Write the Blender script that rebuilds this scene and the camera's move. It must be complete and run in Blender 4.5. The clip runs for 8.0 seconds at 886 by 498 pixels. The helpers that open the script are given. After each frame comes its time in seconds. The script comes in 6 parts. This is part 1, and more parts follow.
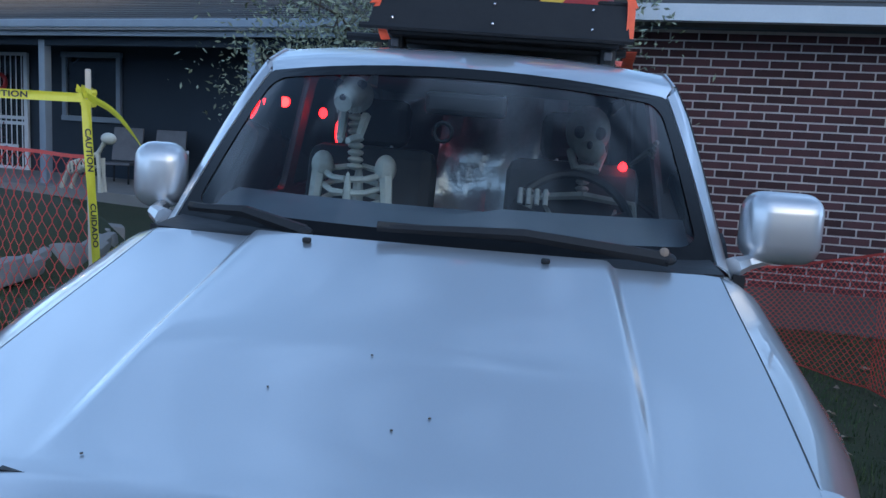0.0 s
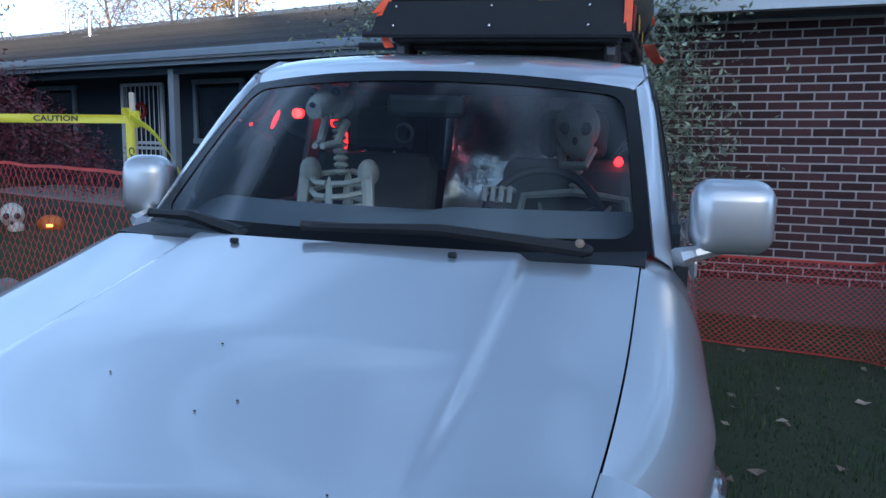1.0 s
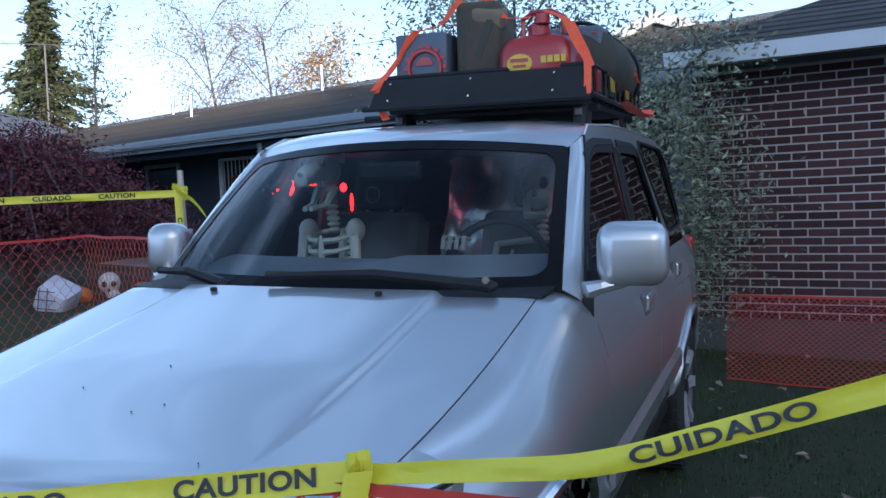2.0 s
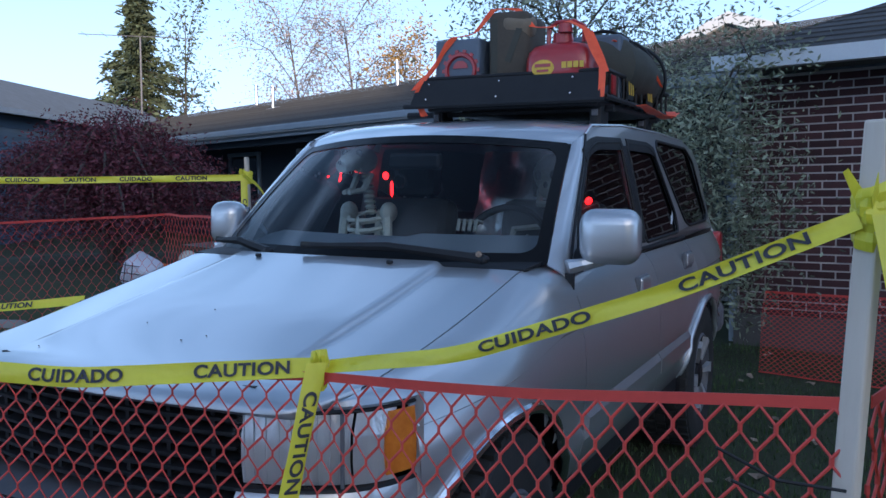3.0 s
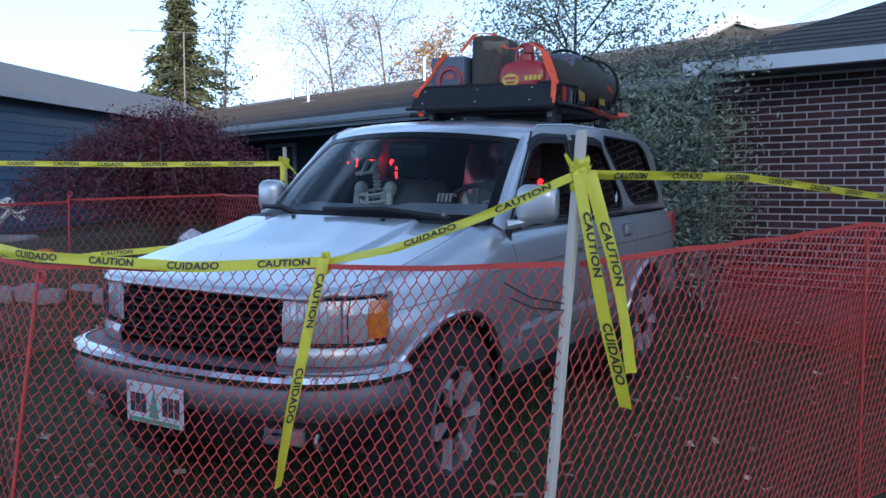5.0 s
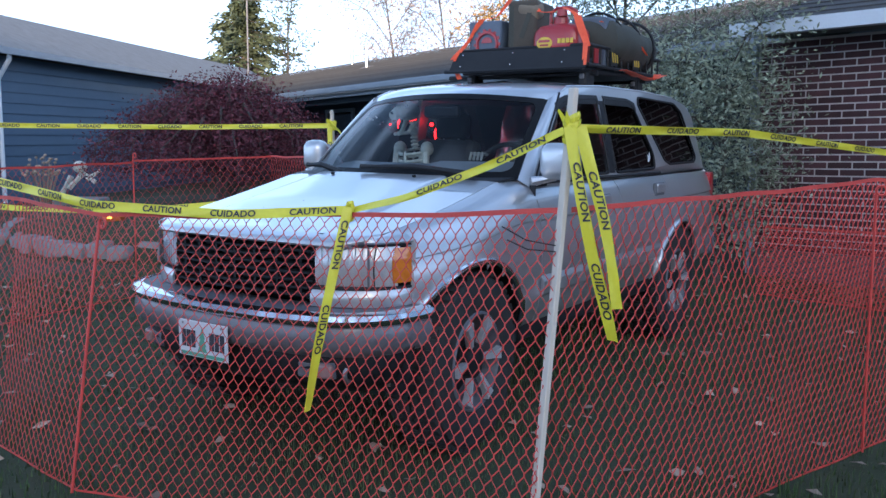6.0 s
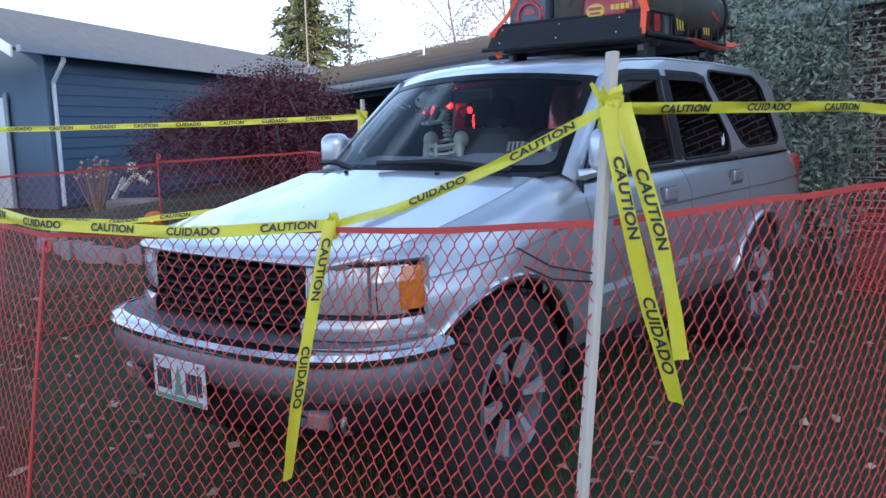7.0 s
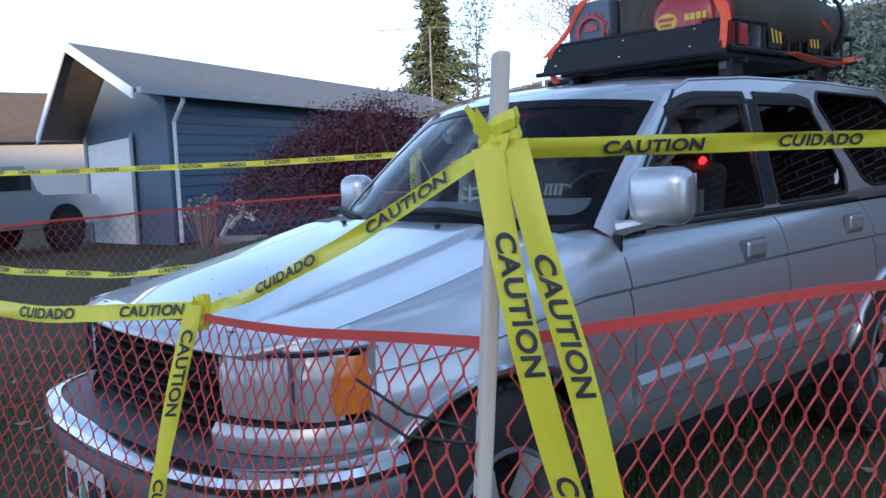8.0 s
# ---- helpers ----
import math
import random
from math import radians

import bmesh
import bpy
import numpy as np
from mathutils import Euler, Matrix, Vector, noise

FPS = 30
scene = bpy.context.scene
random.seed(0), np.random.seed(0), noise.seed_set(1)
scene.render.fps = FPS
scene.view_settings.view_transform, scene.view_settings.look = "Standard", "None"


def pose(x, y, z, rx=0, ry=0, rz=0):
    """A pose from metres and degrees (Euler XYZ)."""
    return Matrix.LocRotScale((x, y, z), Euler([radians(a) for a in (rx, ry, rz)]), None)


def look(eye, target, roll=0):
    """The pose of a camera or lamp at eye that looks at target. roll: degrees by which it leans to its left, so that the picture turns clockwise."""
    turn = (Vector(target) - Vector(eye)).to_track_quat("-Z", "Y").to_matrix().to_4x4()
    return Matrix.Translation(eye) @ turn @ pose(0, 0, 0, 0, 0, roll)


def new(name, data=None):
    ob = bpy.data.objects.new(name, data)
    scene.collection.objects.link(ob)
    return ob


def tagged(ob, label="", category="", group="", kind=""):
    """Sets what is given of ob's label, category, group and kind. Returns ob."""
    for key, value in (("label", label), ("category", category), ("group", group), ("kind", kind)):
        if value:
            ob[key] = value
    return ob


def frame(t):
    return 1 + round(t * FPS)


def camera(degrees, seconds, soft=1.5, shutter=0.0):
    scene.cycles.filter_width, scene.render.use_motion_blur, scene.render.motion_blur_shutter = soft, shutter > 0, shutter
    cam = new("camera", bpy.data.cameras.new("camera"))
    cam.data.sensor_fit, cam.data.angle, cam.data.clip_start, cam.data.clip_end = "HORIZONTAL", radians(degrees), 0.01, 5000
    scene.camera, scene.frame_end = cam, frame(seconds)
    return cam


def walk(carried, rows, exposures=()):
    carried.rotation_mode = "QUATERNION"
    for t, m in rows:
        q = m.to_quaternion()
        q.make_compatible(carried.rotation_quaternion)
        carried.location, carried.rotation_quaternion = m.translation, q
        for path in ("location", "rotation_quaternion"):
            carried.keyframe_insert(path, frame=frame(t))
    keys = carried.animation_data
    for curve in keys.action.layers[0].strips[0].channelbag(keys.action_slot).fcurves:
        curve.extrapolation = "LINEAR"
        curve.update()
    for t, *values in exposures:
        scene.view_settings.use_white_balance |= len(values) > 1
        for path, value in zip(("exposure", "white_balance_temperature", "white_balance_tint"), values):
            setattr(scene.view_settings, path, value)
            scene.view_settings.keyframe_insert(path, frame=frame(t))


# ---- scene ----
cam = camera(55.4, 8.0)
PATH = [
    (0, (0.234, -0.69, 1.441), (0.056, 1.281, 1.15), 4.3),
    (0.5, (0.472, -0.643, 1.433), (0.099, 1.299, 1.136), 3.2),
    (1, (0.734, -0.643, 1.44), (0.227, 1.271, 1.156), 1.6),
    (1.5, (1.019, -0.75, 1.45), (0.403, 1.144, 1.268), -0.8),
    (3, (1.645, -1.166, 1.423), (0.734, 0.608, 1.263), 0.2),
    (3.5, (1.813, -1.461, 1.405), (0.924, 0.325, 1.256), 0.4),
    (4, (2.055, -1.74, 1.396), (1.123, 0.023, 1.257), 0.3),
    (4.5, (2.226, -1.951, 1.389), (1.276, -0.197, 1.236), 0.4),
    (6, (2.698, -2.247, 1.353), (1.598, -0.597, 1.093), 0.5),
    (6.5, (2.601, -1.996, 1.318), (1.435, -0.398, 1.02), -0.3),
    (7, (2.461, -1.594, 1.358), (1.227, -0.046, 1.071), -1.6),
    (7.5, (2.436, -1.175, 1.381), (1.053, 0.252, 1.153), -2.0),
    (8, (2.348, -0.741, 1.37), (0.873, 0.596, 1.17), -2.3),
]
walk(cam, [(t, look(eye, target, roll)) for t, eye, target, roll in PATH],
     [(0, 0.9, 5500, 8), (1.5, 0.85, 5550, 9), (3, 0.42, 5450, 11), (4.5, 0.52, 5400, 11), (6, 1.12, 5750, 12), (7, 1.18, 5800, 12), (8, 0.92, 5750, 12)])

# ---- light ----
world = bpy.data.worlds.new("sky")
scene.world = world
world.use_nodes = True
wn, wl = world.node_tree.nodes, world.node_tree.links
wbg = wn["Background"]
sky = wn.new("ShaderNodeTexSky")
sky.sky_type, sky.sun_disc = "NISHITA", False
sky.sun_elevation, sky.sun_rotation = radians(16), radians(142)
sky.air_density, sky.dust_density, sky.ozone_density = 1.0, 1.0, 1.0
wco = wn.new("ShaderNodeTexCoord")
wsep = wn.new("ShaderNodeSeparateXYZ")
wl.new(wco.outputs["Generated"], wsep.inputs[0])
wmap = wn.new("ShaderNodeMapping")
wmap.inputs["Scale"].default_value = (1.2, 1.2, 4.5)
wl.new(wco.outputs["Generated"], wmap.inputs[0])
wno = wn.new("ShaderNodeTexNoise")
wno.inputs["Scale"].default_value, wno.inputs["Detail"].default_value = 2.2, 6
wl.new(wmap.outputs[0], wno.inputs["Vector"])
wr1 = wn.new("ShaderNodeMapRange")
wr1.inputs[1].default_value, wr1.inputs[2].default_value = 0.47, 0.76
wl.new(wno.outputs["Fac"], wr1.inputs[0])
wr2 = wn.new("ShaderNodeMapRange")
wr2.inputs[1].default_value, wr2.inputs[2].default_value = 0.34, 0.05
wl.new(wsep.outputs["Z"], wr2.inputs[0])
wadd = wn.new("ShaderNodeMath")
wadd.operation, wadd.use_clamp = "MAXIMUM", True
wl.new(wr1.outputs[0], wadd.inputs[0]), wl.new(wr2.outputs[0], wadd.inputs[1])
wmul = wn.new("ShaderNodeMath")
wmul.operation = "MULTIPLY"
wmul.inputs[1].default_value = 0.9
wl.new(wadd.outputs[0], wmul.inputs[0])
wmix = wn.new("ShaderNodeMix")
wmix.data_type = "RGBA"
wmix.inputs["B"].default_value = (6.6, 8.9, 12.4, 1)
wl.new(wmul.outputs[0], wmix.inputs["Factor"])
wl.new(sky.outputs[0], wmix.inputs["A"])
wl.new(wmix.outputs["Result"], wbg.inputs["Color"])
wbg.inputs["Strength"].default_value = 0.12
sun = new("sun", bpy.data.lights.new("sun", "SUN"))
sun.data.energy, sun.data.angle, sun.data.color = 5.0, radians(1.5), (1.0, 0.72, 0.45)
sun.matrix_world = look((20, -26, 2.9), (0, 0, 0))


# ---- materials ----
def mat(name, base, rough=0.6, metal=0.0, other=None, scale=6.0, amount=0.5, bump=0.0, fine=60.0, coat=0.0, rand=0.0, spec=0.5, detail=5.0, stretch=None, coat_rough=0.06):
    m = bpy.data.materials.new(name)
    m.use_nodes = True
    n, l = m.node_tree.nodes, m.node_tree.links
    b = n["Principled BSDF"]
    b.inputs["Roughness"].default_value, b.inputs["Metallic"].default_value = rough, metal
    b.inputs["Coat Weight"].default_value, b.inputs["Specular IOR Level"].default_value = coat, spec
    b.inputs["Coat Roughness"].default_value = coat_rough
    co = n.new("ShaderNodeTexCoord")
    src = co.outputs["Object"]
    if stretch:
        mp = n.new("ShaderNodeMapping")
        mp.inputs["Scale"].default_value = stretch
        l.new(src, mp.inputs[0])
        src = mp.outputs[0]
    n1, n2 = n.new("ShaderNodeTexNoise"), n.new("ShaderNodeTexNoise")
    n1.inputs["Scale"].default_value, n1.inputs["Detail"].default_value = scale, detail
    n2.inputs["Scale"].default_value, n2.inputs["Detail"].default_value = fine, 4
    l.new(src, n1.inputs["Vector"]), l.new(src, n2.inputs["Vector"])
    rg = n.new("ShaderNodeMapRange")
    rg.inputs[1].default_value, rg.inputs[2].default_value = 0.5 - amount * 0.4, 0.5 + amount * 0.4
    mixn = n.new("ShaderNodeMath")
    mixn.operation = "MULTIPLY_ADD"
    mixn.inputs[1].default_value = 0.35
    l.new(n2.outputs["Fac"], mixn.inputs[0])
    sc = n.new("ShaderNodeMath")
    sc.operation = "MULTIPLY"
    sc.inputs[1].default_value = 0.65
    l.new(n1.outputs["Fac"], sc.inputs[0]), l.new(sc.outputs[0], mixn.inputs[2])
    l.new(mixn.outputs[0], rg.inputs[0])
    mx = n.new("ShaderNodeMix")
    mx.data_type = "RGBA"
    two = other or tuple(c * 0.72 for c in base)
    mx.inputs["A"].default_value, mx.inputs["B"].default_value = (*two, 1), (*base, 1)
    l.new(rg.outputs[0], mx.inputs["Factor"])
    out = mx.outputs["Result"]
    if rand:
        oi, ge = n.new("ShaderNodeObjectInfo"), n.new("ShaderNodeNewGeometry")
        ad = n.new("ShaderNodeMath")
        ad.operation = "ADD"
        l.new(oi.outputs["Random"], ad.inputs[0]), l.new(ge.outputs["Random Per Island"], ad.inputs[1])
        fr = n.new("ShaderNodeMath")
        fr.operation = "FRACT"
        l.new(ad.outputs[0], fr.inputs[0])
        hr = n.new("ShaderNodeMapRange")
        hr.inputs[3].default_value, hr.inputs[4].default_value = 1 - rand, 1 + rand
        l.new(fr.outputs[0], hr.inputs[0])
        hv = n.new("ShaderNodeHueSaturation")
        l.new(hr.outputs[0], hv.inputs["Value"]), l.new(out, hv.inputs["Color"])
        out = hv.outputs[0]
    l.new(out, b.inputs["Base Color"])
    if bump:
        bp = n.new("ShaderNodeBump")
        bp.inputs["Strength"].default_value, bp.inputs["Distance"].default_value = min(bump, 1.0), 0.01
        l.new(mixn.outputs[0], bp.inputs["Height"]), l.new(bp.outputs[0], b.inputs["Normal"])
    return m


def glass(name, tint, ior=1.5, rough=0.0):
    """Thin pane: tinted see-through with a Fresnel gloss."""
    m = bpy.data.materials.new(name)
    m.use_nodes = True
    n, l = m.node_tree.nodes, m.node_tree.links
    n.remove(n["Principled BSDF"])
    tr, gl, fr, mx = n.new("ShaderNodeBsdfTransparent"), n.new("ShaderNodeBsdfGlossy"), n.new("ShaderNodeFresnel"), n.new("ShaderNodeMixShader")
    tr.inputs[0].default_value = (*tint, 1)
    gl.inputs["Roughness"].default_value, fr.inputs[0].default_value = rough, ior
    l.new(fr.outputs[0], mx.inputs[0]), l.new(tr.outputs[0], mx.inputs[1]), l.new(gl.outputs[0], mx.inputs[2])
    l.new(mx.outputs[0], n["Material Output"].inputs[0])
    return m


def glow(name, color, power):
    m = bpy.data.materials.new(name)
    m.use_nodes = True
    b = m.node_tree.nodes["Principled BSDF"]
    b.inputs["Base Color"].default_value = (*color, 1)
    b.inputs["Emission Color"].default_value, b.inputs["Emission Strength"].default_value = (*color, 1), power
    return m


PAINT = mat("silver_paint", (0.60, 0.61, 0.63), 0.33, 0.72, (0.55, 0.56, 0.58), 3, 0.9, 0, 240, coat=1.0, coat_rough=0.02)
CHROME = mat("chrome", (0.75, 0.75, 0.77), 0.12, 1.0, (0.6, 0.6, 0.62), 9, 0.6)
GREYPL = mat("grey_plastic", (0.16, 0.16, 0.18), 0.5, 0, (0.11, 0.11, 0.12), 8, 0.6, 0.1)
BUMPER = mat("bumper_paint", (0.23, 0.225, 0.24), 0.4, 0.3, (0.17, 0.165, 0.18), 6, 0.7, 0, coat=0.4)
BLACKPL = mat("black_plastic", (0.014, 0.014, 0.016), 0.5, 0, (0.022, 0.022, 0.024), 12, 0.6, 0.15, spec=0.3)
RUBBER = mat("rubber", (0.022, 0.022, 0.023), 0.75, 0, (0.035, 0.033, 0.030), 14, 0.7, 0.3)
CLOTH = mat("seat_cloth", (0.06, 0.062, 0.068), 0.9, 0, (0.04, 0.04, 0.045), 10, 0.6, 0.3, 200)
DASH = mat("dash_vinyl", (0.27, 0.30, 0.33), 0.6, 0, (0.21, 0.235, 0.26), 6, 0.5, 0.2, 150)
ALLOY = mat("alloy", (0.58, 0.58, 0.60), 0.35, 0.3, (0.42, 0.41, 0.40), 12, 0.8)
GLASS = glass("windscreen_glass", (0.86, 0.91, 0.92), 1.42)
TINTED = glass("privacy_glass", (0.10, 0.11, 0.12), 1.36)
SIDEGL = glass("side_glass", (0.62, 0.66, 0.66), 1.36)
LENS = glass("clear_lens", (0.95, 0.96, 0.97), 1.3)
FADED = mat("faded_lens", (0.42, 0.25, 0.23), 0.3, 0, (0.30, 0.16, 0.14), 20, 0.6, coat=0.4)
AMBER = mat("amber_lens", (0.85, 0.26, 0.03), 0.12, 0, (0.7, 0.18, 0.02), 30, 0.5, coat=0.8)
REFLECT = mat("lamp_reflector", (0.92, 0.93, 0.95), 0.18, 0.40, (0.72, 0.73, 0.77), 40, 0.8, 0.5, 90, stretch=(1, 1, 0.25))
WHITEPL = mat("plate_white", (0.72, 0.73, 0.75), 0.45, 0, (0.62, 0.64, 0.68), 20, 0.6)
INK = mat("dark_ink", (0.03, 0.03, 0.045), 0.6, 0, (0.05, 0.05, 0.06), 30)
GREENINK = mat("green_print", (0.08, 0.33, 0.22), 0.5, 0, (0.15, 0.42, 0.30), 40)
BONE = mat("bone_plastic", (0.70, 0.70, 0.62), 0.55, 0, (0.50, 0.49, 0.42), 30, 0.8, 0.3)
# half-bright copy of BONE: the cabin's dimness at the driver put into the colour
DIMBONE = mat("dim_bone_plastic", (0.34, 0.34, 0.31), 0.6, 0, (0.22, 0.22, 0.20), 30, 0.8, 0.3)
FOIL = mat("foil_sunshade", (0.88, 0.90, 0.92), 0.30, 0.8, (0.55, 0.57, 0.60), 20, 0.8, 0.6, 70)
REDLAMP = glow("red_lamp", (1.0, 0.008, 0.008), 5)
TAPE = mat("caution_tape", (0.80, 0.74, 0.06), 0.38, 0, (0.72, 0.64, 0.03), 12, 0.6, 0.15, 80)
NET = mat("orange_net", (0.74, 0.085, 0.062), 0.45, 0, (0.52, 0.058, 0.05), 8, 0.7)
ORANGE = mat("orange_strap", (0.95, 0.13, 0.04), 0.5, 0, (0.85, 0.09, 0.03), 30, 0.6)
FRIT = mat("black_glass_print", (0.006, 0.006, 0.007), 0.3, 0, (0.009, 0.009, 0.010), 20, spec=0.12)
TAN = mat("tan_canvas", (0.26, 0.21, 0.15), 0.85, 0, (0.16, 0.125, 0.09), 12, 0.8, 0.5)
STAKE = mat("pale_pine", (0.74, 0.65, 0.55), 0.7, 0, (0.60, 0.50, 0.40), 5, 0.7, 0.3, 90, stretch=(1, 1, 0.12))
BRICK = mat("dark_red_brick", (0.090, 0.036, 0.040), 0.85, 0, (0.055, 0.026, 0.030), 10, 0.7, 0.5, 120, rand=0.35)
MORTAR = mat("mortar", (0.62, 0.57, 0.55), 0.9, 0, (0.50, 0.46, 0.45), 18, 0.7, 0.4)
CONCRETE = mat("concrete", (0.30, 0.29, 0.28), 0.9, 0, (0.22, 0.21, 0.20), 3, 0.8, 0.3)
DARKCONC = mat("dark_concrete", (0.13, 0.12, 0.115), 0.9, 0, (0.08, 0.075, 0.07), 3, 0.8, 0.3)
SHINGLE = mat("dark_shingle", (0.095, 0.093, 0.095), 0.9, 0, (0.058, 0.057, 0.058), 4, 0.8, 0.5, 90, rand=0.22)
# the low sun's warmth on the garage roof is mixed into this brown
SHINGLEB = mat("sunlit_brown_shingle", (0.165, 0.122, 0.088), 0.9, 0, (0.090, 0.072, 0.058), 4, 0.8, 0.5, 90, rand=0.22)
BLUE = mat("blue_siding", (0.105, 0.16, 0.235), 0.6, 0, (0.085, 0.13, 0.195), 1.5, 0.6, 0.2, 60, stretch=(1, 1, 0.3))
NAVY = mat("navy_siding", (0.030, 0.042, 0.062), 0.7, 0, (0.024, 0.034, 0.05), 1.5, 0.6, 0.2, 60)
TRIM = mat("grey_blue_trim", (0.27, 0.315, 0.37), 0.5, 0, (0.21, 0.25, 0.30), 4, 0.6)
FASCIA = mat("white_gutter", (0.74, 0.79, 0.85), 0.35, 0, (0.64, 0.69, 0.76), 3, 0.6)
WHITE = mat("white_paint", (0.74, 0.76, 0.78), 0.5, 0, (0.62, 0.65, 0.68), 4, 0.6, 0.1)
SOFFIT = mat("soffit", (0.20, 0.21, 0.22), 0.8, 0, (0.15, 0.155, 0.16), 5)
DARKGL = mat("dark_window", (0.02, 0.024, 0.03), 0.06, 0, (0.03, 0.035, 0.04), 3, spec=0.8)
SOIL = mat("lawn_soil", (0.062, 0.058, 0.034), 0.95, 0, (0.024, 0.044, 0.014), 1.6, 0.9, 0.8, 40, detail=9)
GRASS = mat("grass_blades", (0.034, 0.092, 0.020), 0.6, 0, (0.07, 0.085, 0.03), 1.2, 0.8, rand=0.4)
LEAFLIT = mat("fallen_leaf", (0.44, 0.35, 0.27), 0.8, 0, (0.26, 0.17, 0.12), 9, 0.7, rand=0.5)
BARK = mat("bark", (0.10, 0.085, 0.07), 0.9, 0, (0.06, 0.05, 0.042), 10, 0.8, 0.7, 40, stretch=(1, 1, 0.25))
MAPLE = mat("maple_leaves", (0.14, 0.024, 0.038), 0.6, 0, (0.075, 0.016, 0.026), 2, 0.8, rand=0.5)
OLIVE = mat("grey_green_leaves", (0.27, 0.30, 0.22), 0.6, 0, (0.16, 0.19, 0.12), 2, 0.8, rand=0.5)
CONIFER = mat("conifer_needles", (0.045, 0.070, 0.040), 0.7, 0, (0.07, 0.085, 0.045), 0.8, 0.9, rand=0.45)
AUTUMN = mat("autumn_leaves", (0.36, 0.22, 0.06), 0.6, 0, (0.22, 0.14, 0.05), 1.5, 0.8, rand=0.5)
PALELEAF = mat("pale_leaves", (0.36, 0.31, 0.30), 0.7, 0, (0.16, 0.14, 0.13), 1.5, 0.8, rand=0.5)
SKIRT = mat("pumpkin_orange", (0.75, 0.20, 0.03), 0.5, 0, (0.6, 0.13, 0.02), 10, 0.6, 0.2)
WEB = mat("white_cloth", (0.70, 0.68, 0.74), 0.8, 0, (0.58, 0.55, 0.63), 10, 0.6, 0.3)
CANBLUE = mat("grey_blue_case", (0.13, 0.16, 0.21), 0.5, 0, (0.10, 0.125, 0.165), 8, 0.7, 0.1)
CARDB = mat("brown_canvas", (0.10, 0.085, 0.065), 0.85, 0, (0.065, 0.052, 0.04), 9, 0.8, 0.5)
REDCAN = mat("red_can", (0.42, 0.022, 0.025), 0.35, 0, (0.33, 0.016, 0.02), 9, 0.7, 0.05, coat=0.5)
YELLOW = mat("yellow_label", (0.78, 0.52, 0.06), 0.5, 0, (0.65, 0.42, 0.05), 30)
DUFFEL = mat("olive_duffel", (0.075, 0.075, 0.062), 0.85, 0, (0.048, 0.048, 0.04), 7, 0.8, 0.6, 150)
METALGR = mat("grey_metal", (0.45, 0.45, 0.46), 0.4, 0.9, (0.3, 0.3, 0.31), 15)


# ---- mesh helpers ----
def thing(name, label, category, at=(0, 0, 0), turn=0.0, group="", kind=""):
    e = new(name)
    e.matrix_world = pose(*at, 0, 0, turn)
    e.empty_display_size = 0.1
    return tagged(e, label, category, group, kind)


def part(name, bm, material, parent=None, label="", smooth=False):
    me = bpy.data.meshes.new(name)
    bm.normal_update()
    bm.to_mesh(me)
    bm.free()
    me.materials.append(material)
    if smooth:
        for p in me.polygons:
            p.use_smooth = True
        me.set_sharp_from_angle(angle=radians(40))
    ob = new(name, me)
    if parent:
        ob.parent = parent
    if label:
        ob["label"] = label
    return ob


def shared(name, me, parent, m):
    ob = new(name, me)
    ob.parent = parent
    ob.matrix_basis = m
    return ob


def box(bm, c, s, rot=(0, 0, 0), bevel=0.0, seg=2):
    r = bmesh.ops.create_cube(bm, size=1.0)
    m = pose(*c, *rot) @ Matrix.Diagonal((*s, 1))
    vs = r["verts"]
    bmesh.ops.transform(bm, matrix=m, verts=vs)
    if bevel:
        es = list({e for v in vs for e in v.link_edges})
        bmesh.ops.bevel(bm, geom=es, offset=bevel, segments=seg, affect="EDGES", profile=0.5)
    return bm


def B(c, s, rot=(0, 0, 0), bevel=0.0, seg=2):
    return box(bmesh.new(), c, s, rot, bevel, seg)


def tube(bm, pts, r, seg=8, caps=True):
    """A round bar along pts; r is one radius, or one for each point."""
    pts = [Vector(p) for p in pts]
    rs = r if isinstance(r, (list, tuple)) else [r] * len(pts)
    rings, up = [], None
    for i, p in enumerate(pts):
        d = (pts[min(i + 1, len(pts) - 1)] - pts[max(i - 1, 0)]).normalized()
        if up is None:
            up = Vector((0, 0, 1)) if abs(d.z) < 0.9 else Vector((1, 0, 0))
        a = d.cross(up).normalized()
        up = a.cross(d).normalized()
        rings.append([bm.verts.new(p + rs[i] * (math.cos(2 * math.pi * k / seg) * a + math.sin(2 * math.pi * k / seg) * up)) for k in range(seg)])
    for A, C in zip(rings, rings[1:]):
        for k in range(seg):
            bm.faces.new((A[k], A[(k + 1) % seg], C[(k + 1) % seg], C[k]))
    if caps:
        bm.faces.new(rings[0][::-1]), bm.faces.new(rings[-1])
    return bm


def T(pts, r, seg=8):
    return tube(bmesh.new(), pts, r, seg)


def sheet(bm, rows, close=False):
    """A surface through rows of points of equal length."""
    vs = [[bm.verts.new(p) for p in row] for row in rows]
    for A, C in zip(vs, vs[1:]):
        k = len(A)
        for i in range(k if close else k - 1):
            bm.faces.new((A[i], A[(i + 1) % k], C[(i + 1) % k], C[i]))
    return bm


def thick(bm, d):
    """Gives an open sheet the thickness d, backwards along its normals."""
    bm.normal_update()
    bmesh.ops.solidify(bm, geom=bm.faces[:], thickness=d)
    return bm


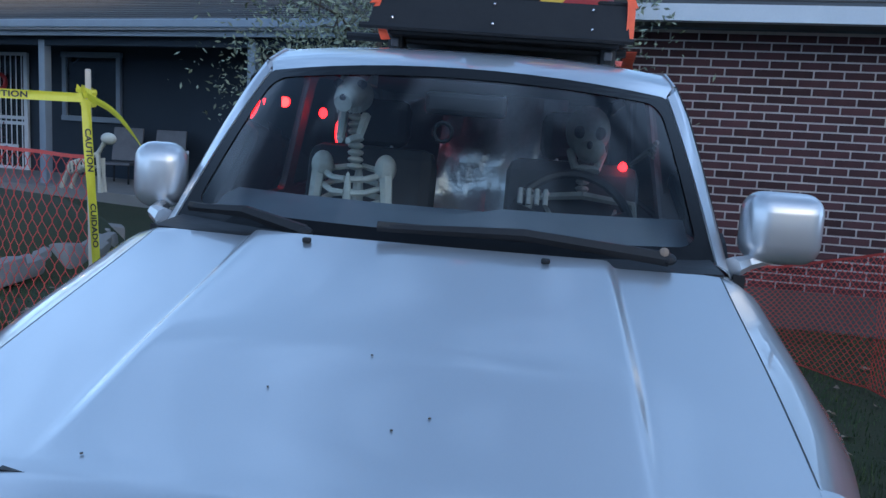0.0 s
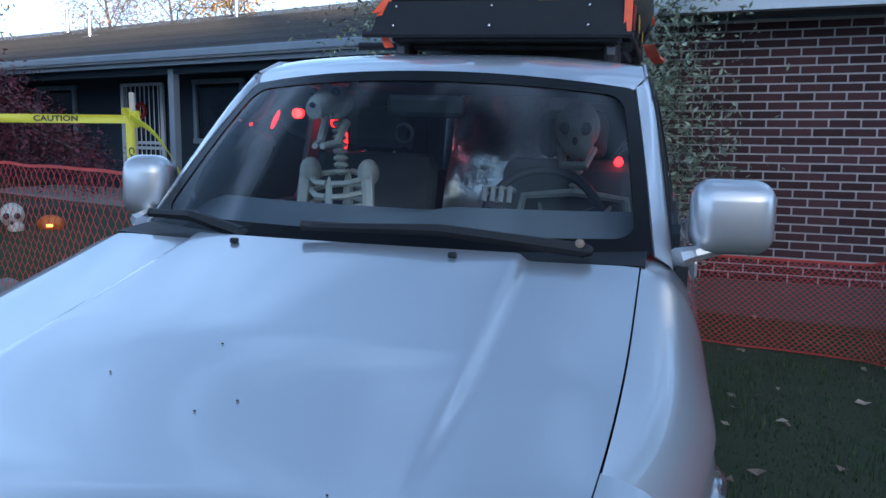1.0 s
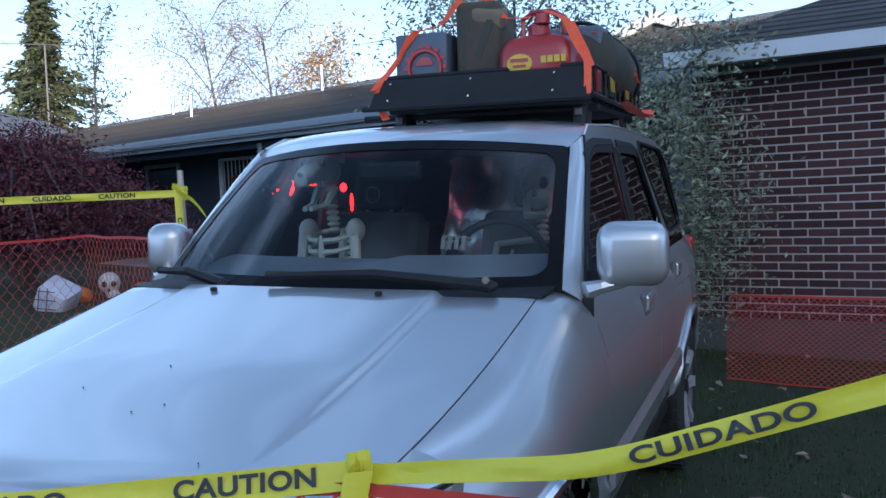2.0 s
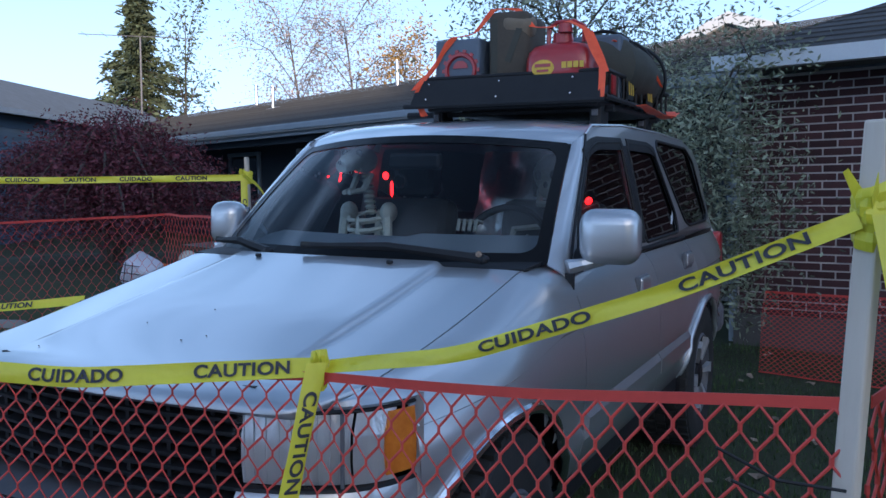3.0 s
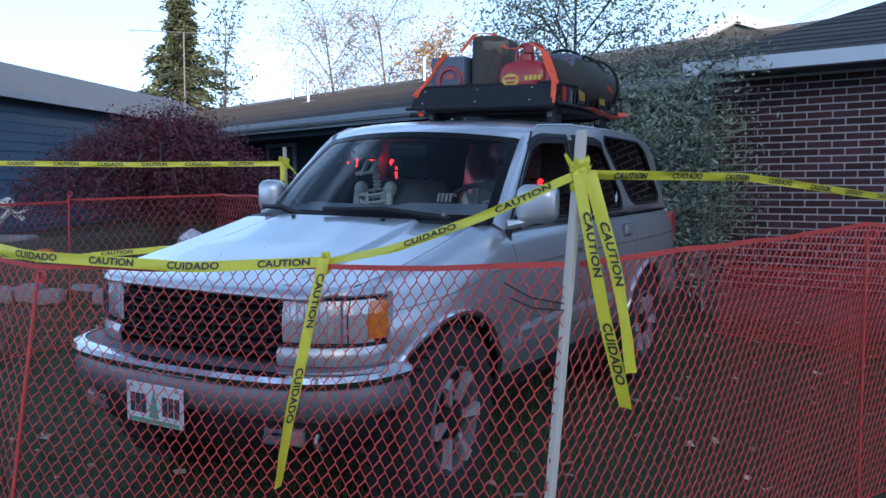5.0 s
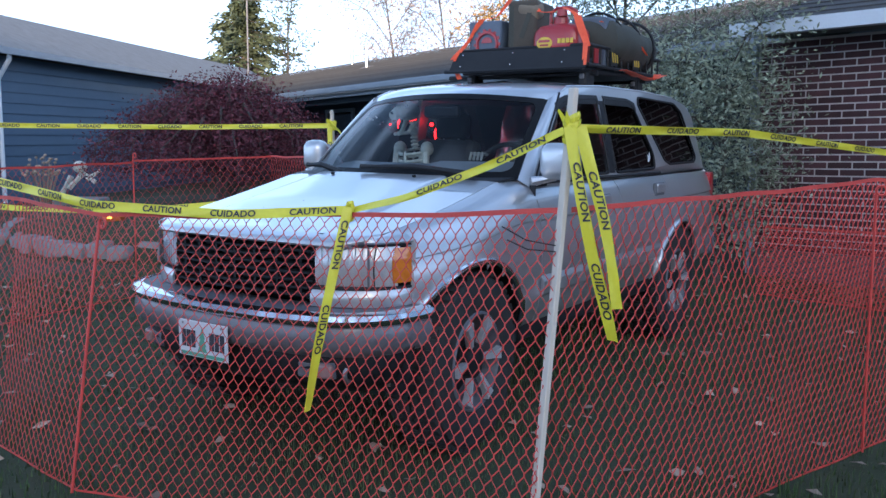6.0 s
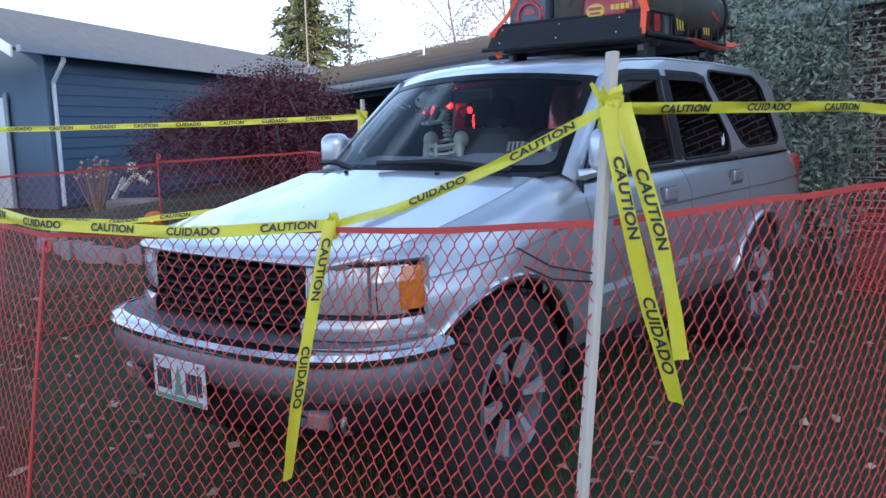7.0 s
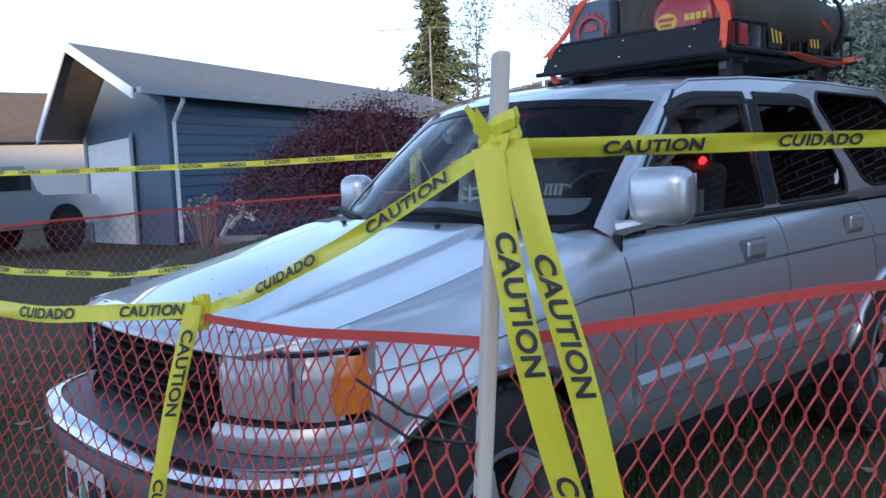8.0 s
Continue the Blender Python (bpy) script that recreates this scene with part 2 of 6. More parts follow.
def prism(bm, outline, axis, a, b):
    """Pushes a flat outline (two coordinates) from a to b along axis x, y or z."""
    put = {"x": lambda u, v, w: (w, u, v), "y": lambda u, v, w: (u, w, v), "z": lambda u, v, w: (u, v, w)}[axis]
    A, C = [bm.verts.new(put(u, v, a)) for u, v in outline], [bm.verts.new(put(u, v, b)) for u, v in outline]
    k = len(outline)
    bm.faces.new(A[::-1]), bm.faces.new(C)
    for i in range(k):
        bm.faces.new((A[i], A[(i + 1) % k], C[(i + 1) % k], C[i]))
    bmesh.ops.recalc_face_normals(bm, faces=bm.faces[:])
    return bm


def ell(bm, c, r, u=16, v=10, m=None):
    q = bmesh.ops.create_uvsphere(bm, u_segments=u, v_segments=v, radius=1)
    bmesh.ops.transform(bm, matrix=Matrix.Translation(c) @ (m or Matrix()) @ Matrix.Diagonal((*r, 1)), verts=q["verts"])
    return bm


def lerp(knots, t):
    for (a, x), (b, y) in zip(knots, knots[1:]):
        if t <= b:
            f = max(0.0, (t - a) / (b - a))
            return x + (y - x) * f
    return knots[-1][1]


def soft(knots, t):
    """Like lerp, eased by averaging over a short stretch."""
    return sum(lerp(knots, t + d) for d in (-0.06, -0.03, 0, 0.03, 0.06)) / 5


# ---- ground ----
def ground_z(x, y):
    return 0.012 * noise.noise(Vector((x * 0.9, y * 0.9, 3))) - 0.02


bm = bmesh.new()
xs = [-400, -120, -50, -30] + [-20 + 0.5 * i for i in range(60)] + [10, 20, 40, 120, 400]
ys = [-400, -120, -40, -20] + [-8 + 0.5 * i for i in range(56)] + [20, 28, 40, 120, 600]
sheet(bm, [[(x, y, ground_z(x, y)) for x in xs] for y in ys])
bmesh.ops.recalc_face_normals(bm, faces=bm.faces[:])
ground = part("ground", bm, SOIL, smooth=True)
tagged(ground, "patchy dull green lawn with bare soil", "ground", kind="structure")


def scatter(name, material, count, area, make, seed):
    """Many small flat pieces in one mesh: make(rng, x, y) gives one piece's corners."""
    rng = random.Random(seed)
    vs, fs = [], []
    for _ in range(count):
        x, y = rng.uniform(area[0], area[1]), rng.uniform(area[2], area[3])
        c = make(rng, x, y)
        fs.append(tuple(range(len(vs), len(vs) + len(c))))
        vs += c
    me = bpy.data.meshes.new(name)
    me.from_pydata(vs, [], fs)
    me.materials.append(material)
    return new(name, me)


def blade(rng, x, y):
    h, a, w = rng.uniform(0.02, 0.06) * (0.5 + abs(noise.noise(Vector((x * 1.3, y * 1.3, 8)))) * 1.6), rng.uniform(0, 6.28), rng.uniform(0.002, 0.005)
    dx, dy, z = math.cos(a), math.sin(a), ground_z(x, y) - 0.005
    k = rng.uniform(-0.02, 0.02)
    return [(x - w * dx, y - w * dy, z), (x + w * dx, y + w * dy, z), (x - k * dy, y + k * dx, z + h)]


def litter(rng, x, y):
    a, s, z = rng.uniform(0, 6.28), rng.uniform(0.018, 0.048), ground_z(x, y) + 0.02
    ux, uy = math.cos(a) * s, math.sin(a) * s
    t = [rng.uniform(-0.012, 0.015) for _ in range(5)]
    return [(x - ux, y - uy, z + t[0]), (x + 0.5 * uy - 0.3 * ux, y - 0.5 * ux - 0.3 * uy, z + t[1]), (x + 0.45 * uy + 0.5 * ux, y - 0.45 * ux + 0.5 * uy, z + t[2]),
            (x + ux, y + uy, z + t[3]), (x - 0.5 * uy, y + 0.5 * ux, z + t[4])]


tagged(scatter("grass", GRASS, 170000, (-5.0, 5.5, -3.5, 6.6), blade, 5), "short dull green lawn grass round the parked car", "grass", kind="stuff")
tagged(scatter("fallen_leaves", LEAFLIT, 1000, (-5, 6, -4, 6.5), litter, 6), "dry brown and pale leaves on the lawn", "leaves", kind="stuff")


# ---- brick wing ----
wing = thing("brick_house", "dark red brick house wing with white gutter and shingle hip roof", "house", (0.63, 6.69, 0), -8.0)
LEVEL = Matrix.Rotation(radians(-1.26), 4, "Y")
wing.matrix_world = pose(0.63, 6.69, 0) @ LEVEL @ pose(0, 0, 0, 0, 0, -8.0)
EAVE = 2.33
part("wall", B((4.97, 0.12, 1.12), (10.06, 0.2, 2.44)), MORTAR, wing, "pale mortar wall behind the bricks")
part("corner_board", B((-0.10, 0.1, 1.15), (0.055, 0.22, 2.3), bevel=0.006), TRIM, wing, "grey corner board")
part("side_wall", B((0.04, 3.2, 1.12), (0.2, 6.0, 2.44)), MORTAR, wing)
part("foundation", B((4.97, 0.005, 0.1), (10.10, 0.06, 0.32)), DARKCONC, wing, "grey concrete foundation strip")
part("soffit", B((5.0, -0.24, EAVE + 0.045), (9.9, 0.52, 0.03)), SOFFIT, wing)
bm = bmesh.new()
prism(bm, [(-0.62, EAVE), (-0.50, EAVE), (-0.49, EAVE + 0.12), (-0.51, EAVE + 0.125), (-0.53, EAVE + 0.02), (-0.60, EAVE + 0.02), (-0.625, EAVE + 0.115), (-0.645, EAVE + 0.12)], "x", -0.1, 9.9)
part("gutter", bm, FASCIA, wing, "white metal gutter")
# hip roof in shingle courses
rise = 0.42
for i in range(22):
    a, b = i * 0.145, (i + 1) * 0.145 + 0.02
    z = EAVE + 0.12
    bm = bmesh.new()
    rows = [[(-0.1 + a, -0.56 + a, z + a * rise + 0.012), (9.9, -0.56 + a, z + a * rise + 0.012)], [(-0.1 + b, -0.56 + b, z + b * rise - 0.004), (9.9, -0.56 + b, z + b * rise - 0.004)]]
    sheet(bm, rows)
    thick(bm, 0.012)
    part("shingle_course", bm, SHINGLE, wing)
bm = bmesh.new()
sheet(bm, [[(-0.1, -0.56, EAVE + 0.12), (-0.1, 7.0, EAVE + 0.12)], [(3.1, 2.64, EAVE + 0.12 + 3.2 * rise), (3.1, 4.0, EAVE + 0.12 + 3.2 * rise)]])
part("hip_roof", thick(bm, 0.02), SHINGLE, wing)


# ---- main house ----
house = thing("ranch_house", "low dark blue ranch house with shaded porch and shingle roof", "house", (-7.74, 11.6, -0.1), -18)
house.matrix_world = pose(-7.74, 11.6, -0.1) @ LEVEL @ pose(0, 0, 0, 0, 0, -18)
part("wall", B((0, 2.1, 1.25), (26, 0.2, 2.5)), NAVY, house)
part("porch_floor", B((0, 1.0, 0.08), (26, 2.2, 0.2)), CONCRETE, house)
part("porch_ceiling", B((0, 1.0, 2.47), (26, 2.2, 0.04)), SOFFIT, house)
part("gutter", B((0, -0.06, 2.54), (26, 0.12, 0.12), bevel=0.02), TRIM, house, "grey blue gutter")
part("fascia", B((0, 0.02, 2.46), (26, 0.05, 0.16)), TRIM, house)
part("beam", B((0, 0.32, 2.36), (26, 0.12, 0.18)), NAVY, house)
for i in range(24):
    a, b = i * 0.17, (i + 1) * 0.17 + 0.02
    bm = bmesh.new()
    sheet(bm, [[(-13, a - 0.08, 2.6 + a * 0.30 + 0.014), (13, a - 0.08, 2.6 + a * 0.30 + 0.014)], [(-13, b - 0.08, 2.6 + b * 0.30 - 0.004), (13, b - 0.08, 2.6 + b * 0.30 - 0.004)]])
    part("shingle_course", thick(bm, 0.014), SHINGLE, house)
part("roof_deck", prism(bmesh.new(), [(0.0, 2.5), (4.2, 3.78), (8.4, 2.5)], "x", -13, 13), SHINGLE, house)
for px in (0.55, 4.4, 8.2):
    part("porch_post", B((px, 0.32, 1.25), (0.13, 0.13, 2.2), bevel=0.01), TRIM, house, "pale grey blue porch post")
for k, (vx, vy) in enumerate(((-4.75, 2.5), (-7.2, 3.6), (-1.2, 3.4))):
    v = part("vent_pipe", T([(vx, vy, 2.55 + vy * 0.30), (vx, vy, 2.55 + vy * 0.30 + 0.62)], 0.045, 10), METALGR, house, "grey metal vent pipe")
    part("flashing", B((vx, vy, 2.62 + vy * 0.30), (0.26, 0.26, 0.03), (14, 0, 0)), METALGR, v)


def barred_door(parent, x, y):
    d = part("security_door", B((x, y, 1.22), (1.1, 0.04, 2.05)), DARKGL, parent, "white barred metal security door")
    for dx in (-0.6, 0.6):
        part("frame", B((x + dx, y - 0.05, 1.22), (0.09, 0.06, 2.12), bevel=0.008), WHITE, d)
    for z in (0.2, 1.02, 1.12, 2.26):
        part("rail", B((x, y - 0.05, z), (1.2, 0.05, 0.06), bevel=0.006), WHITE, d)
    for i in range(8):
        part("bar", T([(x - 0.48 + i * 0.137, y - 0.05, 0.2), (x - 0.48 + i * 0.137, y - 0.05, 2.26)], 0.012, 6), WHITE, d)
    part("kick_panel", B((x, y - 0.045, 0.6), (0.7, 0.03, 0.06)), WHITE, d)
    part("wreath", bmesh_ring((x, y - 0.1, 1.75), 0.13, 0.04), REDCAN, d, "dark red wreath")
    return d


def bmesh_ring(c, R, r, axis="y", seg=24, k=8):
    bm = bmesh.new()
    rows = []
    for i in range(seg):
        a = 2 * math.pi * i / seg
        row = []
        for j in range(k):
            b = 2 * math.pi * j / k
            q, h = R + r * math.cos(b), r * math.sin(b)
            u, v = q * math.cos(a), q * math.sin(a)
            row.append({"y": (c[0] + u, c[1] + h, c[2] + v), "x": (c[0] + h, c[1] + u, c[2] + v), "z": (c[0] + u, c[1] + v, c[2] + h)}[axis])
        rows.append(row)
    rows.append(rows[0])
    vs = [[bm.verts.new(p) for p in row] for row in rows[:-1]]
    for i in range(seg):
        for j in range(k):
            bm.faces.new((vs[i][j], vs[i][(j + 1) % k], vs[(i + 1) % seg][(j + 1) % k], vs[(i + 1) % seg][j]))
    bmesh.ops.recalc_face_normals(bm, faces=bm.faces[:])
    return bm


def window(parent, x, y, z, w, h, name="window"):
    p = part(name, B((x, y, z), (w, 0.03, h)), DARKGL, parent, "dark window with pale frame")
    for dx in (-w / 2, w / 2):
        part("frame", B((x + dx, y - 0.03, z), (0.09, 0.07, h + 0.09), bevel=0.008), TRIM, p)
    for dz in (-h / 2, h / 2):
        part("sill" if dz < 0 else "frame", B((x, y - 0.032, z + dz), (w + 0.12, 0.08, 0.09), bevel=0.008), TRIM, p)


barred_door(house, -2.35, 1.98)
window(house, -0.2, 1.98, 1.72, 1.25, 1.1)
window(house, -5.25, 1.98, 1.68, 1.3, 1.15)
window(house, 5.0, 1.98, 1.5, 1.6, 1.2)

# ---- garage wing, its front wall at a skew to its eave ----
G0, GE, GF = Vector((-13.3, 6.4, 0)), Vector((-0.43, 0.9, 0)).normalized(), Vector((-0.985, -0.17, 0)).normalized()
garage = thing("garage", "blue lap sided garage with white door and sun tinted brown shingle roof", "garage")


def gp(e, f, z):
    return tuple(G0 + GE * e + GF * f + Vector((0, 0, z)))


def slab(corners, d):
    bm = bmesh.new()
    bm.faces.new([bm.verts.new(c) for c in corners])
    bmesh.ops.recalc_face_normals(bm, faces=bm.faces[:])
    bm.normal_update()
    bmesh.ops.solidify(bm, geom=bm.faces[:], thickness=d)
    return bm


part("side_wall", slab([gp(0, 0, 0), gp(16, 0, 0), gp(16, 0, 2.85), gp(0, 0, 2.85)], 0.15), BLUE, garage)
for i in range(13):
    z = 0.12 + i * 0.205
    part("lap_board", slab([gp(0.02, -0.03, z), gp(16, -0.03, z), gp(16, -0.008, z + 0.2), gp(0.02, -0.008, z + 0.2)], 0.012), BLUE, garage)
PK = 1.75
part("front_wall", slab([gp(0, 0, 0), gp(0, 3.0, 0), gp(0, 3.0, 2.25), gp(0, PK, 3.72), gp(0, 0, 2.85)], 0.15), BLUE, garage)
part("garage_door", slab([gp(-0.05, 1.15, 0), gp(-0.05, 2.75, 0), gp(-0.05, 2.75, 2.05), gp(-0.05, 1.15, 2.15)], 0.03), WHITE, garage, "white garage door")
for f0 in (1.08, 2.8):
    part("door_trim", slab([gp(-0.07, f0, 0), gp(-0.07, f0 + 0.1, 0), gp(-0.07, f0 + 0.1, 2.2), gp(-0.07, f0, 2.25)], 0.03), TRIM, garage)
part("corner_board", slab([gp(-0.04, -0.05, 0), gp(-0.04, 0.12, 0), gp(-0.04, 0.12, 2.85), gp(-0.04, -0.05, 2.85)], 0.05), BLUE, garage)
FO, EO, ZE, ZP, ZL = -1.15, -0.4, 2.88, 3.94, 2.2
for i in range(12):
    a, b = i / 12, (i + 1.08) / 12
    za, zb = ZE + (ZP - ZE) * a + 0.015, ZE + (ZP - ZE) * b
    fa, fb = EO + (PK - EO) * a, EO + (PK - EO) * b
    part("shingle_course", slab([gp(FO, fa, za), gp(17, fa, za), gp(17, fb, zb), gp(FO, fb, zb)], 0.012), SHINGLEB, garage)
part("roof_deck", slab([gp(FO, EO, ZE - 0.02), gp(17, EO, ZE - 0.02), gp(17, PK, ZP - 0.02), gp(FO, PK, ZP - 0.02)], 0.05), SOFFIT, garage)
part("far_slope", slab([gp(FO, PK, ZP), gp(17, PK, ZP), gp(17, 3.1, ZL), gp(FO, 3.1, ZL)], 0.05), SHINGLEB, garage)
part("rake_board", slab([gp(FO, EO, ZE - 0.14), gp(FO, EO, ZE + 0.05), gp(FO, PK, ZP + 0.05), gp(FO, PK, ZP - 0.14)], 0.04), FASCIA, garage, "white rake board")
part("rake_board", slab([gp(FO, PK, ZP - 0.14), gp(FO, PK, ZP + 0.05), gp(FO, 3.1, ZL + 0.05), gp(FO, 3.1, ZL - 0.14)], 0.04), FASCIA, garage)
part("gutter", slab([gp(FO, EO - 0.1, ZE - 0.06), gp(17, EO - 0.1, ZE - 0.06), gp(17, EO - 0.1, ZE + 0.06), gp(FO, EO - 0.1, ZE + 0.06)], 0.1), TRIM, garage)
bm = T([gp(0.15, EO - 0.02, ZE - 0.05), gp(0.15, EO - 0.02, ZE - 0.12), gp(0.15, -0.08, ZE - 0.5), gp(0.15, -0.08, 0.05)], 0.045, 8)
part("downspout", bm, FASCIA, garage, "white downspout")
lamp = part("flood_lamp", ell(bmesh.new(), gp(-0.3, 1.1, 3.25), (0.09, 0.09, 0.07)), WHITE, garage, "white twin flood lamp")

# ---- neighbours that close the place ----
nb = thing("neighbour_house", "pale grey neighbour house beyond the garage", "house")
part("wall", B((-27, 5.5, 1.3), (5, 9, 2.6)), WHITE, nb)
part("roof", prism(bmesh.new(), [(-30, 2.5), (-24, 2.5), (-27, 4.2)], "y", 0.5, 10.5), SHINGLEB, nb)
part("window", B((-24.45, 3.5, 1.4), (0.06, 1.2, 1.0)), DARKGL, nb)
far = thing("far_house", "distant house with dark roof and white gable boards", "house", (0.16, 19.2, 0), -20)
part("wall", B((0, 0, 1.65), (7, 6, 3.3)), TRIM, far)
part("roof", prism(bmesh.new(), [(-3.9, 3.2), (3.9, 3.2), (0, 4.55)], "y", -3.4, 3.4), SHINGLE, far)
for s in (-1, 1):
    part("gable_board", prism(bmesh.new(), [(s * 4.0, 3.08), (s * 4.0, 3.30), (0, 4.68), (0, 4.46)], "y", -3.5, -3.38), WHITE, far)
part("chimney", B((-1.9, 0.5, 4.5), (0.3, 0.3, 1.0)), BRICK, far)
# unseen block added behind the viewer, its height set to keep sun off the yard
row = thing("shade_house", "plain unseen house added behind the viewer to shade the yard", "house", (15, -22, 0), 40)
part("wall", B((0, 0, 2), (46, 6, 4)), WHITE, row)
part("roof", prism(bmesh.new(), [(-4, 3.9), (4, 3.9), (0, 6.6)], "x", -23.5, 23.5), SHINGLE, row)


# ---- trees ----
def leaves(rng, spots, spread, count, size):
    """Small bent leaf blades round the given spots."""
    vs, fs = [], []
    for _ in range(count):
        c = spots[rng.randrange(len(spots))]
        p = Vector(c) + Vector((rng.gauss(0, spread[0]), rng.gauss(0, spread[0]), rng.gauss(0, spread[1])))
        u = Vector((rng.gauss(0, 1), rng.gauss(0, 1), rng.gauss(-0.3, 0.7))).normalized()
        w = u.cross(Vector((rng.gauss(0, 1), rng.gauss(0, 1), rng.gauss(0, 1)))).normalized()
        s = size * rng.uniform(0.6, 1.4)
        k = len(vs)
        vs += [p - u * s, p + w * s * 0.35, p + u * s, p - w * s * 0.35]
        fs.append((k, k + 1, k + 2, k + 3))
    return vs, fs


def tree(name, label, at, height, width, trunk, leafmat, count, size, seed, limbs=9, start=0.3, spread=0.16, droop=0.0, bare=0.0, barkmat=None):
    rng = random.Random(seed)
    t = thing(name, label, "tree", at)
    bm = bmesh.new()
    lean = Vector((rng.uniform(-0.1, 0.1), rng.uniform(-0.1, 0.1), 0)) * height
    top = Vector((0, 0, height * 0.92)) + lean
    tube(bm, [Vector((0, 0, -0.1)), top * 0.35 + Vector((0.03, 0, 0)), top * 0.7, top], [trunk, trunk * 0.75, trunk * 0.4, trunk * 0.12], 8)
    spots = [top, top * 0.95]
    for i in range(limbs):
        f = start + (0.95 - start) * (i + rng.random() * 0.6) / limbs
        a = i * 2.4 + rng.uniform(-0.4, 0.4)
        r = width * 0.5 * rng.uniform(0.65, 1.05) * (1.05 - 0.55 * abs(f - 0.45))
        b = top * f
        e = b + Vector((math.cos(a) * r, math.sin(a) * r, height * rng.uniform(0.1, 0.22) - droop * r))
        mid = b.lerp(e, 0.5) + Vector((0, 0, height * 0.05 + droop * r * 0.3))
        tube(bm, [b, mid, e], [trunk * 0.4 * (1.1 - f), trunk * 0.22, trunk * 0.05], 6)
        for q in range(7):
            g = b.lerp(mid, 0.5).lerp(e, 0.25 + 0.75 * rng.random())
            o = g + Vector((rng.gauss(0, 1), rng.gauss(0, 1), rng.gauss(0.3, 0.8) - droop)) * width * 0.11
            tube(bm, [g, g.lerp(o, 0.5) + Vector((0, 0, 0.02 * height)), o], [trunk * 0.12, trunk * 0.07, trunk * 0.02], 4)
            spots += [g, o, g.lerp(o, 0.6)]
        spots += [e, mid]
    part("trunk", bm, barkmat or BARK, t, smooth=True)
    vs, fs = leaves(rng, spots, (spread * width * 0.5, spread * height * 0.3), int(count * (1 - bare)), size)
    me = bpy.data.meshes.new("crown")
    me.from_pydata(vs, [], fs)
    me.materials.append(leafmat)
    c = new("crown", me)
    c.parent = t
    return t


def conifer(at, height, width, count, seed, label="tall dark green conifer behind the roofs"):
    rng = random.Random(seed)
    t = thing("conifer", label, "tree", at)
    part("trunk", T([(0, 0, 0), (0, 0, height * 0.5), (0, 0, height)], [0.3, 0.18, 0.02], 8), BARK, t)
    vs, fs = [], []
    bm = bmesh.new()
    for i in range(110):
        f = 0.12 + 0.88 * i / 110
        a, r = i * 2.39996 + rng.uniform(-0.3, 0.3), width * 0.5 * (1.01 - f) ** 1.25 * (0.85 + 0.15 * math.sin(i * 0.9)) * rng.uniform(0.4, 1.25)
        b = Vector((0, 0, height * f))
        e = b + Vector((math.cos(a) * r, math.sin(a) * r, -0.22 * r + 0.15))
        tube(bm, [b, e], [0.05 * (1.2 - f), 0.01], 4)
        n = int(count / 110 * (0.4 + 1.2 * (1 - f)))
        for _ in range(n):
            k = rng.random() ** 0.7
            p = b.lerp(e, k) + Vector((rng.gauss(0, 0.16), rng.gauss(0, 0.16), rng.gauss(-0.1, 0.14)))
            u = ((e - b).normalized() + Vector((rng.gauss(0, 0.6), rng.gauss(0, 0.6), rng.gauss(-0.2, 0.4)))).normalized()
            w = u.cross(Vector((rng.gauss(0, 1), rng.gauss(0, 1), rng.gauss(0, 1)))).normalized()
            s = rng.uniform(0.10, 0.26)
            q = len(vs)
            vs += [p - u * s, p + w * s * 0.3, p + u * s, p - w * s * 0.3]
            fs.append((q, q + 1, q + 2, q + 3))
    tagged(part("branchwork", bm, BARK, t), kind="stuff")
    me = bpy.data.meshes.new("crown")
    me.from_pydata(vs, [], fs)
    me.materials.append(CONIFER)
    c = new("crown", me)
    c.parent = t


def dome(at, radius, height, seed):
    """Weeping laceleaf maple: arching limbs with hanging leaf sprays."""
    rng = random.Random(seed)
    t = thing("red_maple", "dome shaped weeping maple with dark red leaves", "tree", at)
    bm, spots = bmesh.new(), []
    for i in range(46):
        a, r = i * 2.39996, radius * math.sqrt((i + 0.5) / 46) * rng.uniform(0.85, 1.05)
        h = height * (1 - 0.42 * (r / radius) ** 2) * rng.uniform(0.88, 1.02)
        d = Vector((math.cos(a), math.sin(a), 0))
        pts = [Vector((0, 0, 0)), d * r * 0.15 + Vector((0, 0, h * 0.55)), d * r * 0.6 + Vector((0, 0, h)), d * r + Vector((0, 0, h * 0.72)), d * r * 1.08 + Vector((0, 0, h * 0.38))]
        tube(bm, pts, [0.045, 0.03, 0.016, 0.008, 0.003], 5)
        for p, q in zip(pts[1:], pts[2:]):
            spots += [p.lerp(q, k / 5) for k in range(5)]
    tagged(part("branchwork", bm, BARK, t), kind="stuff")
    vs, fs = leaves(rng, spots[3:], (0.13, 0.11), 52000, 0.026)
    me = bpy.data.meshes.new("crown")
    me.from_pydata(vs, [], fs)
    me.materials.append(MAPLE)
    c = new("crown", me)
    c.parent = t


dome((-6.5, 6.0, 0.3), 1.85, 1.95, 3)
tree("olive_tree", "grey green small leaved tree between car and brick wall", (-1.3, 7.7, 0), 4.0, 2.8, 0.07, OLIVE, 19000, 0.030, 11, limbs=16, start=0.12, spread=0.2)
tree("olive_tree", "grey green small leaved tree beside the brick wall", (0.42, 5.95, 0), 2.35, 1.4, 0.05, OLIVE, 11000, 0.028, 12, limbs=14, start=0.12, spread=0.25)
conifer((-30.4, 28.9, 0), 11.6, 12.0, 17000, 21)
